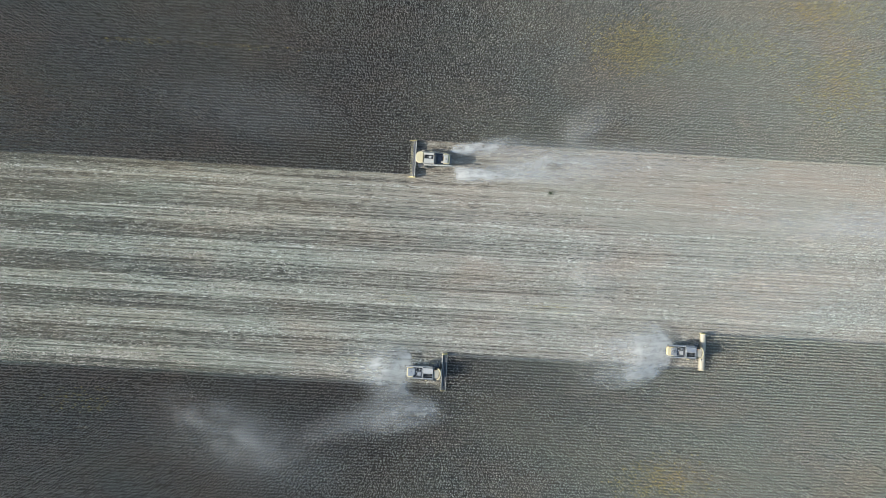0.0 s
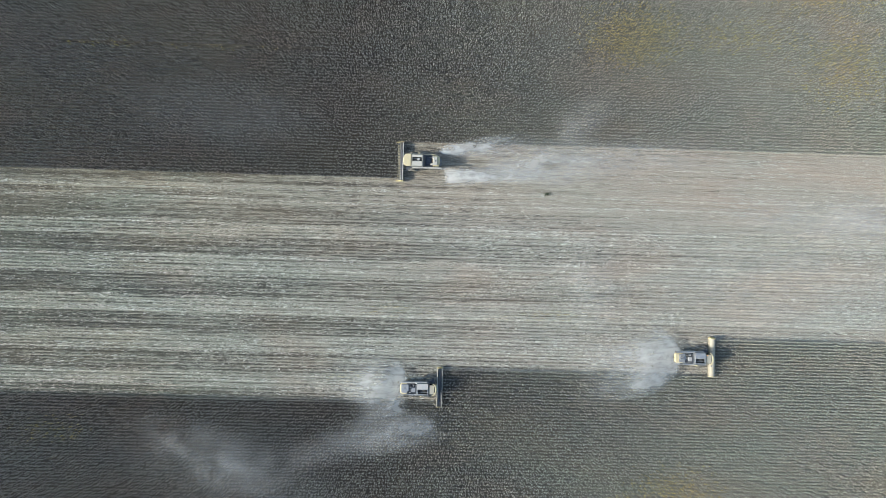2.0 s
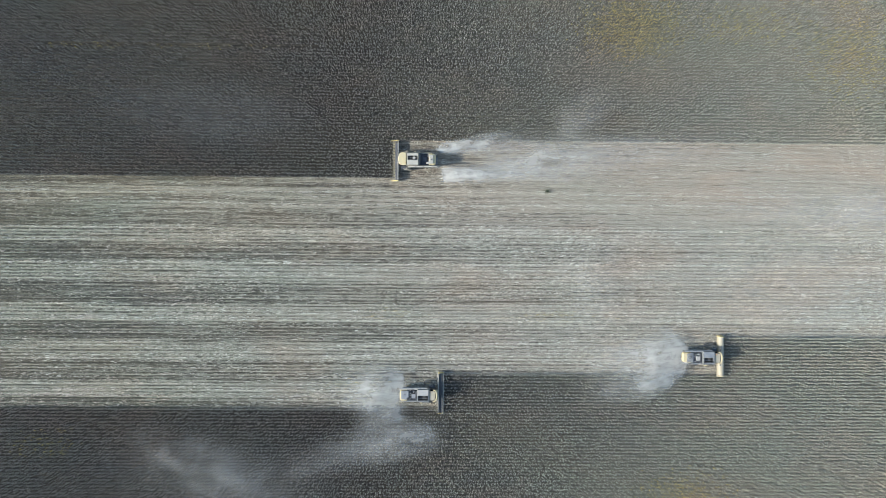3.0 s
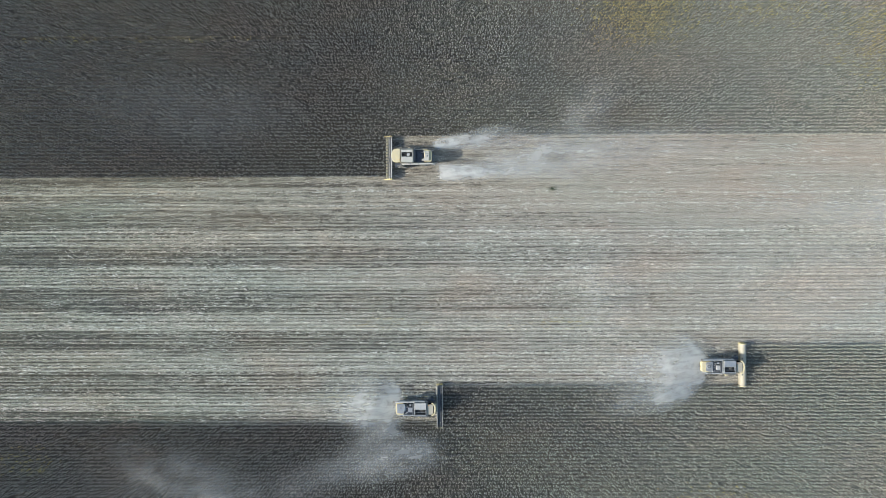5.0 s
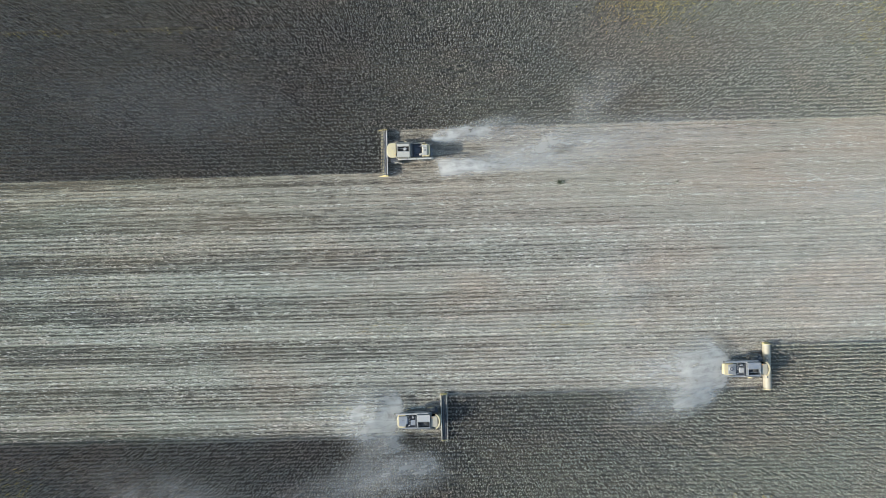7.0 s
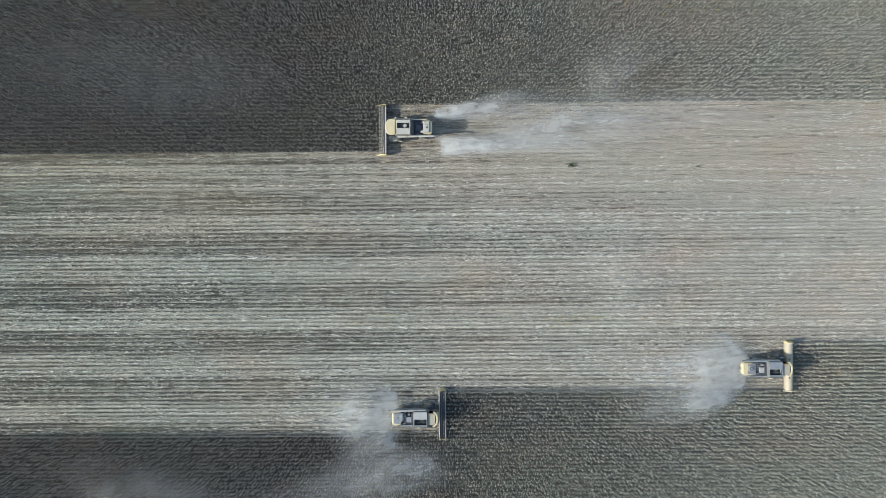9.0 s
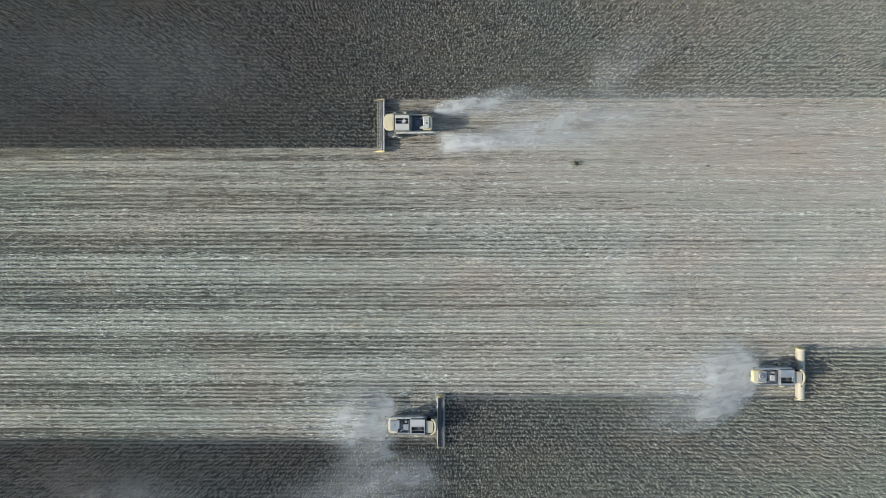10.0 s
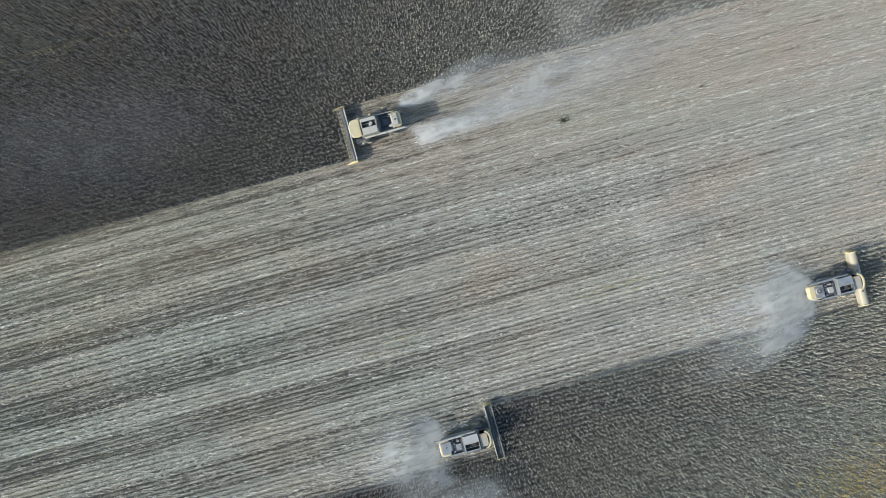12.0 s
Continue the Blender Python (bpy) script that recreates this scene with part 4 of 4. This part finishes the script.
    auger = tube((-2.9, ay, 3.3), (-9.0, ay - 0.05, 3.4), 0.17, sides=16)
    auger_ob = part("unloading_auger", auger, auger_paint, base, "folded unloading auger tube along the side", smooth=False)
    part("auger_spout", tube((-8.95, ay - 0.05, 3.4), (-9.3, ay - 0.05, 3.2), 0.18, 0.21, 14), tank_paint if kind == "reel" else RUBBER, auger_ob, "short downturned spout")
    part("auger_elbow", tube((-2.9, ay, 3.3), (-2.9, 1.4, 2.5), 0.2, sides=14), tank_paint, auger_ob)
    part("auger_rest", box(-7.7, -7.55, 1.2, ay + 0.1, 3.1, 3.22, 0.01), DARK, auger_ob)
    for x in (-4.4, -6.1, -8.2):
        part("auger_clamp", tube((x, ay - 0.01, 3.34 - 0.02 * x / 9), (x - 0.08, ay - 0.01, 3.34 - 0.02 * x / 9), 0.2, sides=16), DECK_GREY, auger_ob, "dark clamp ring")
    part("clean_grain_elevator", box(-4.4, -4.0, -1.75, -1.47, 0.9, 3.3, 0.03), CREAM, base, "yellow grain elevator housing")
    part("fuel_tank", box(-6.5, -5.4, -1.72, -1.48, 1.5, 2.1, 0.06), DARK, base, "dark fuel tank")
    cutting_header(base, kind, header_finish, header_paint, half)
    return base


upper = combine("cream-yellow combine with white tank cutting dark crop", "reel", PALE_CREAM, DARK, DARK, CREAM, GALVANISED, CREAM, PALE_CREAM, CREAM, (-0.65, 0.28), 0.34, 1.18)
upper.matrix_world = pose(HEAD_U, 21.2, 0, 0, 0, 180)
lower = combine("grey and yellow combine cutting beside the stubble edge", "open", SILVER, DARK, SILVER, CREAM, DECK_GREY, PALE_CREAM, GALVANISED, SILVER, (-0.98, 0.05), 0.0, 1.2)
lower.matrix_world = pose(HEAD_A, -29.8, 0)
third = combine("grey combine with broad yellow rear hood and drum header", "drum", SILVER, DECK_GREY, GALVANISED, CREAM, CREAM, TAN, SILVER, SILVER, (-0.95, 0.1), 0.0, 1.08)
third.matrix_world = pose(HEAD_B, -21.4, 0)


# ---- dust ----
def dust_cloud(label, material, puffs, base):
    """A cloud of drifting dust: nested billowing sheets. Puffs: x, y, half length, half width, height, turn in degrees, sheets."""
    verts, quads, uvs = [], [], []
    rng = np.random.default_rng(len(puffs) + int(abs(puffs[0][0]) * 10))
    for x, y, a, b, h, turn, sheets in puffs:
        n = int(max(14, min(60, 2 * max(a, b))))
        t = np.linspace(-1, 1, n + 1)
        u, v = np.meshgrid(t, t)
        ct, st = math.cos(radians(turn)), math.sin(radians(turn))
        px, py = x + u * a * ct - v * b * st, y + u * a * st + v * b * ct
        r2 = np.clip(u * u + v * v, 0, 1)
        for k in range(sheets):
            ph = rng.uniform(0, 6.28, 6)
            lump = (np.sin(px * 0.7 + ph[0]) * np.sin(py * 0.8 + ph[1]) + 0.7 * np.sin(px * 1.7 + py * 0.9 + ph[2]) * np.sin(py * 1.9 - px * 0.6 + ph[3])
                    + 0.4 * np.sin(px * 3.1 + ph[4]) * np.sin(py * 3.4 + ph[5]))
            top = h * (k + 1) / sheets
            pz = base + 0.15 * k + (1 - r2) ** 1.5 * (0.5 * top + 0.06 * min(top, 3.0) * lump)
            keep = (u * u + v * v) < 1.0
            start = sum(len(q) for q in verts)
            verts.append(np.stack([px, py, pz], -1).reshape(-1, 3))
            i, j = np.meshgrid(np.arange(n), np.arange(n))
            ok = keep[:-1, :-1] | keep[1:, 1:] | keep[:-1, 1:] | keep[1:, :-1]
            q = (j * (n + 1) + i)[ok]
            quads.append(np.stack([q, q + 1, q + n + 2, q + n + 1], 1) + start)
            uvs.append(np.stack([u, v], -1).reshape(-1, 2))
    verts, quads, uvs = np.concatenate(verts), np.concatenate(quads), np.concatenate(uvs)
    me = mesh_from_arrays("dust_cloud", verts, quads, [material], None, smooth=True)
    layer = me.uv_layers.new(name="UVMap")
    layer.data.foreach_set("uv", uvs[quads.ravel()].astype(np.float32).ravel())
    return tagged(new("dust_cloud", me), label, "dust", kind="stuff")

def plume_material(name, strength, streak, front):
    """Fresh dust: dense where it leaves the machine, drawn out along its way, torn at the rims."""
    m, nodes, links, p = nodes_of(name)
    nodes.remove(p)

    def calc(op, a, b=None, c=None):
        n = nodes.new("ShaderNodeMath")
        n.operation = op
        for socket, value in zip(n.inputs, (a, b, c)):
            if isinstance(value, (int, float)):
                socket.default_value = value
            elif value is not None:
                links.new(value, socket)
        return n.outputs[0]

    def span(value, a, b, c=0.0, d=1.0):
        n = nodes.new("ShaderNodeMapRange")
        n.interpolation_type = "SMOOTHSTEP"
        for key, v in (("From Min", a), ("From Max", b), ("To Min", c), ("To Max", d)):
            n.inputs[key].default_value = v
        links.new(value, n.inputs["Value"])
        return n.outputs[0]

    shape = nodes.new("ShaderNodeUVMap")
    shape.uv_map = "shape"
    flow = nodes.new("ShaderNodeUVMap")
    flow.uv_map = "flow"
    split = nodes.new("ShaderNodeSeparateXYZ")
    links.new(shape.outputs["UV"], split.inputs[0])
    geo = nodes.new("ShaderNodeNewGeometry")
    billow = noise_node(nodes, links, mapped(nodes, links, geo.outputs["Position"], (1.0, 1.0, 3.0)), 0.23, 9, 0.62, 0.6).outputs["Fac"]
    drawn = noise_node(nodes, links, mapped(nodes, links, flow.outputs["UV"], (0.16, 0.75, 1.0)), 1.0, 7, 0.6, 0.7).outputs["Fac"]
    along, across = split.outputs["X"], calc("ABSOLUTE", split.outputs["Y"])
    rise = span(calc("MULTIPLY_ADD", billow, 0.7 * front, along), 0.35 * front, 1.3 * front)
    fall = calc("POWER", calc("SUBTRACT", 1.0, along), 1.1)
    rim = span(calc("MULTIPLY_ADD", billow, 0.9, across), 1.35, 0.55)
    body = calc("MULTIPLY", calc("MULTIPLY", rise, fall), rim)
    torn = calc("ADD", calc("MULTIPLY", span(billow, 0.30, 0.72), 1.0 - streak), calc("MULTIPLY", span(drawn, 0.30, 0.72), streak))
    dense = calc("MULTIPLY", body, calc("MULTIPLY_ADD", torn, 1.15, 0.38))
    amount = calc("MULTIPLY", span(dense, 0.0, 1.0), strength)
    diff = nodes.new("ShaderNodeBsdfDiffuse")
    trans = nodes.new("ShaderNodeBsdfTranslucent")
    for b in (diff, trans):
        b.inputs["Color"].default_value = (0.68, 0.66, 0.63, 1)
    grains = nodes.new("ShaderNodeMixShader")
    grains.inputs[0].default_value = 0.5
    links.new(diff.outputs[0], grains.inputs[1])
    links.new(trans.outputs[0], grains.inputs[2])
    clear = nodes.new("ShaderNodeBsdfTransparent")
    mix = nodes.new("ShaderNodeMixShader")
    links.new(amount, mix.inputs[0])
    links.new(clear.outputs[0], mix.inputs[1])
    links.new(grains.outputs[0], mix.inputs[2])
    links.new(mix.outputs[0], nodes["Material Output"].inputs["Surface"])
    return m


PLUME = plume_material("dust_plume", 0.72, 0.5, 0.09)
PLUME_SOFT = plume_material("dust_plume_soft", 0.56, 0.5, 0.24)
PLUME_THIN = plume_material("dust_plume_thin", 0.42, 0.5, 0.32)


def dust_plume(label, material, x, y, way, length, wide, wider, bulge, high, sheets, base=0.7):
    """A plume blown out behind a machine at x, y, heading way degrees and spreading from half width wide to wider."""
    rng = np.random.default_rng(int(abs(x * 7 + y)))
    n, k = int(length * 2.2), 22
    s, c = np.meshgrid(np.linspace(0, 1, n + 1), np.linspace(-1, 1, k + 1))
    verts, quads, shape, flow = [], [], [], []
    a, b = math.cos(radians(way)), math.sin(radians(way))
    for sheet in range(sheets):
        ph = rng.uniform(0, 6.28, 6)
        half = (wide + (wider - wide) * s ** 0.7) * (1 + 0.10 * np.sin(9 * s + ph[0]))
        u = s * length + bulge * c * c + 0.5 * np.sin(4 * c + ph[1])
        v = c * half + 0.04 * length * s * np.sin(5 * s + ph[2])
        px, py = x + u * a - v * b, y + u * b + v * a
        lump = np.sin(px * 0.31 + py * 0.17 + ph[3]) * np.sin(py * 0.37 - px * 0.11 + ph[4])
        pz = base + 0.3 * sheet + high * (sheet + 1) / sheets * (1 - c * c) * np.clip(0.25 + 2.5 * s, 0, 1) * (0.8 + 0.12 * lump)
        verts.append(np.stack([px, py, pz], -1).reshape(-1, 3))
        i, j = np.meshgrid(np.arange(n), np.arange(k))
        q = (j * (n + 1) + i).ravel() + sheet * (n + 1) * (k + 1)
        quads.append(np.stack([q, q + 1, q + n + 2, q + n + 1], 1))
        shape.append(np.stack([s, c], -1).reshape(-1, 2))
        flow.append(np.stack([u + 31 * sheet, v + 17 * sheet], -1).reshape(-1, 2))
    quads = np.concatenate(quads)
    me = mesh_from_arrays("dust_plume", np.concatenate(verts), quads, [material], None, smooth=True)
    for name, uv in (("shape", shape), ("flow", flow)):
        me.uv_layers.new(name=name).data.foreach_set("uv", np.concatenate(uv)[quads.ravel()].astype(np.float32).ravel())
    return tagged(new("dust_plume", me), label, "dust", kind="stuff")


# behind the upper machine, two plumes that join in a long trail
dust_plume("pale dust plume billowing behind a working combine", PLUME, -2.4, 24.0, 4, 26, 2.0, 5.2, 1.2, 2.2, 1)
dust_plume("low pale dust plume beside a combine's swath", PLUME, -2.2, 18.2, 0, 32, 2.7, 5.4, 1.2, 2.0, 1)
dust_plume("thin dust trail drifting over the freshly cut swath", PLUME_THIN, 0, 21.5, 1, 80, 7.5, 9.5, 1.0, 2.4, 1, 1.0)
dust_cloud("faint wisp of dust rising over the crop", DUST_VEIL, [(31, 31.0, 12, 7.0, 4.0, 45, 1)], 1.8)
dust_plume("faint dust veil hanging over the far cut swath", PLUME_THIN, 140, 12.5, 180, 105, 10, 8, 1.0, 2.6, 1, 1.0)
# behind the lower machine
dust_plume("dense pale dust cloud thrown out behind a combine", PLUME, -7.4, -29.0, 179, 20, 9.6, 8.0, 5.5, 2.2, 1)
dust_plume("curl of dust beside the rear of a combine", PLUME_SOFT, -6.0, -33.0, 198, 16, 4.0, 5.2, 1.5, 2.0, 1)
dust_plume("old thin dust drifting off over the standing crop", PLUME_THIN, 6.0, -37.0, 192, 52, 6.5, 8.5, 2.0, 2.2, 1, 1.7)
dust_cloud("faint dust veil over the dark standing crop", DUST_VEIL, [(-50, -46, 24, 8.0, 2.5, -24, 1)], 1.8)
dust_cloud("broad thin haze low over the standing crop", DUST_HAZE, [(-46, -49, 36, 14, 3.0, -14, 1)], 1.9)
dust_cloud("thin old haze over the dark standing crop", DUST_FAINT, [(-50, 31, 34, 11, 3.0, -4, 1)], 1.8)
# behind the third machine
dust_plume("dense pale dust cloud trailing a combine along the edge", PLUME, 55.0, -20.8, 186, 30, 9.5, 9.0, 6.0, 2.4, 1, 0.9)
dust_plume("dust rolling over the edge of the standing crop", PLUME_SOFT, 53.0, -25.0, 196, 26, 4.5, 6.0, 3.0, 2.2, 1, 1.2)
dust_cloud("thin haze of settling dust over the pale stubble", DUST_HAZE, [(82, -4, 44, 17, 3.0, 0, 1)], 1.0)
dust_cloud("thin dust wisp above the pale stubble", DUST_VEIL, [(33, -5, 9, 14, 4.5, 5, 1)], 1.0)
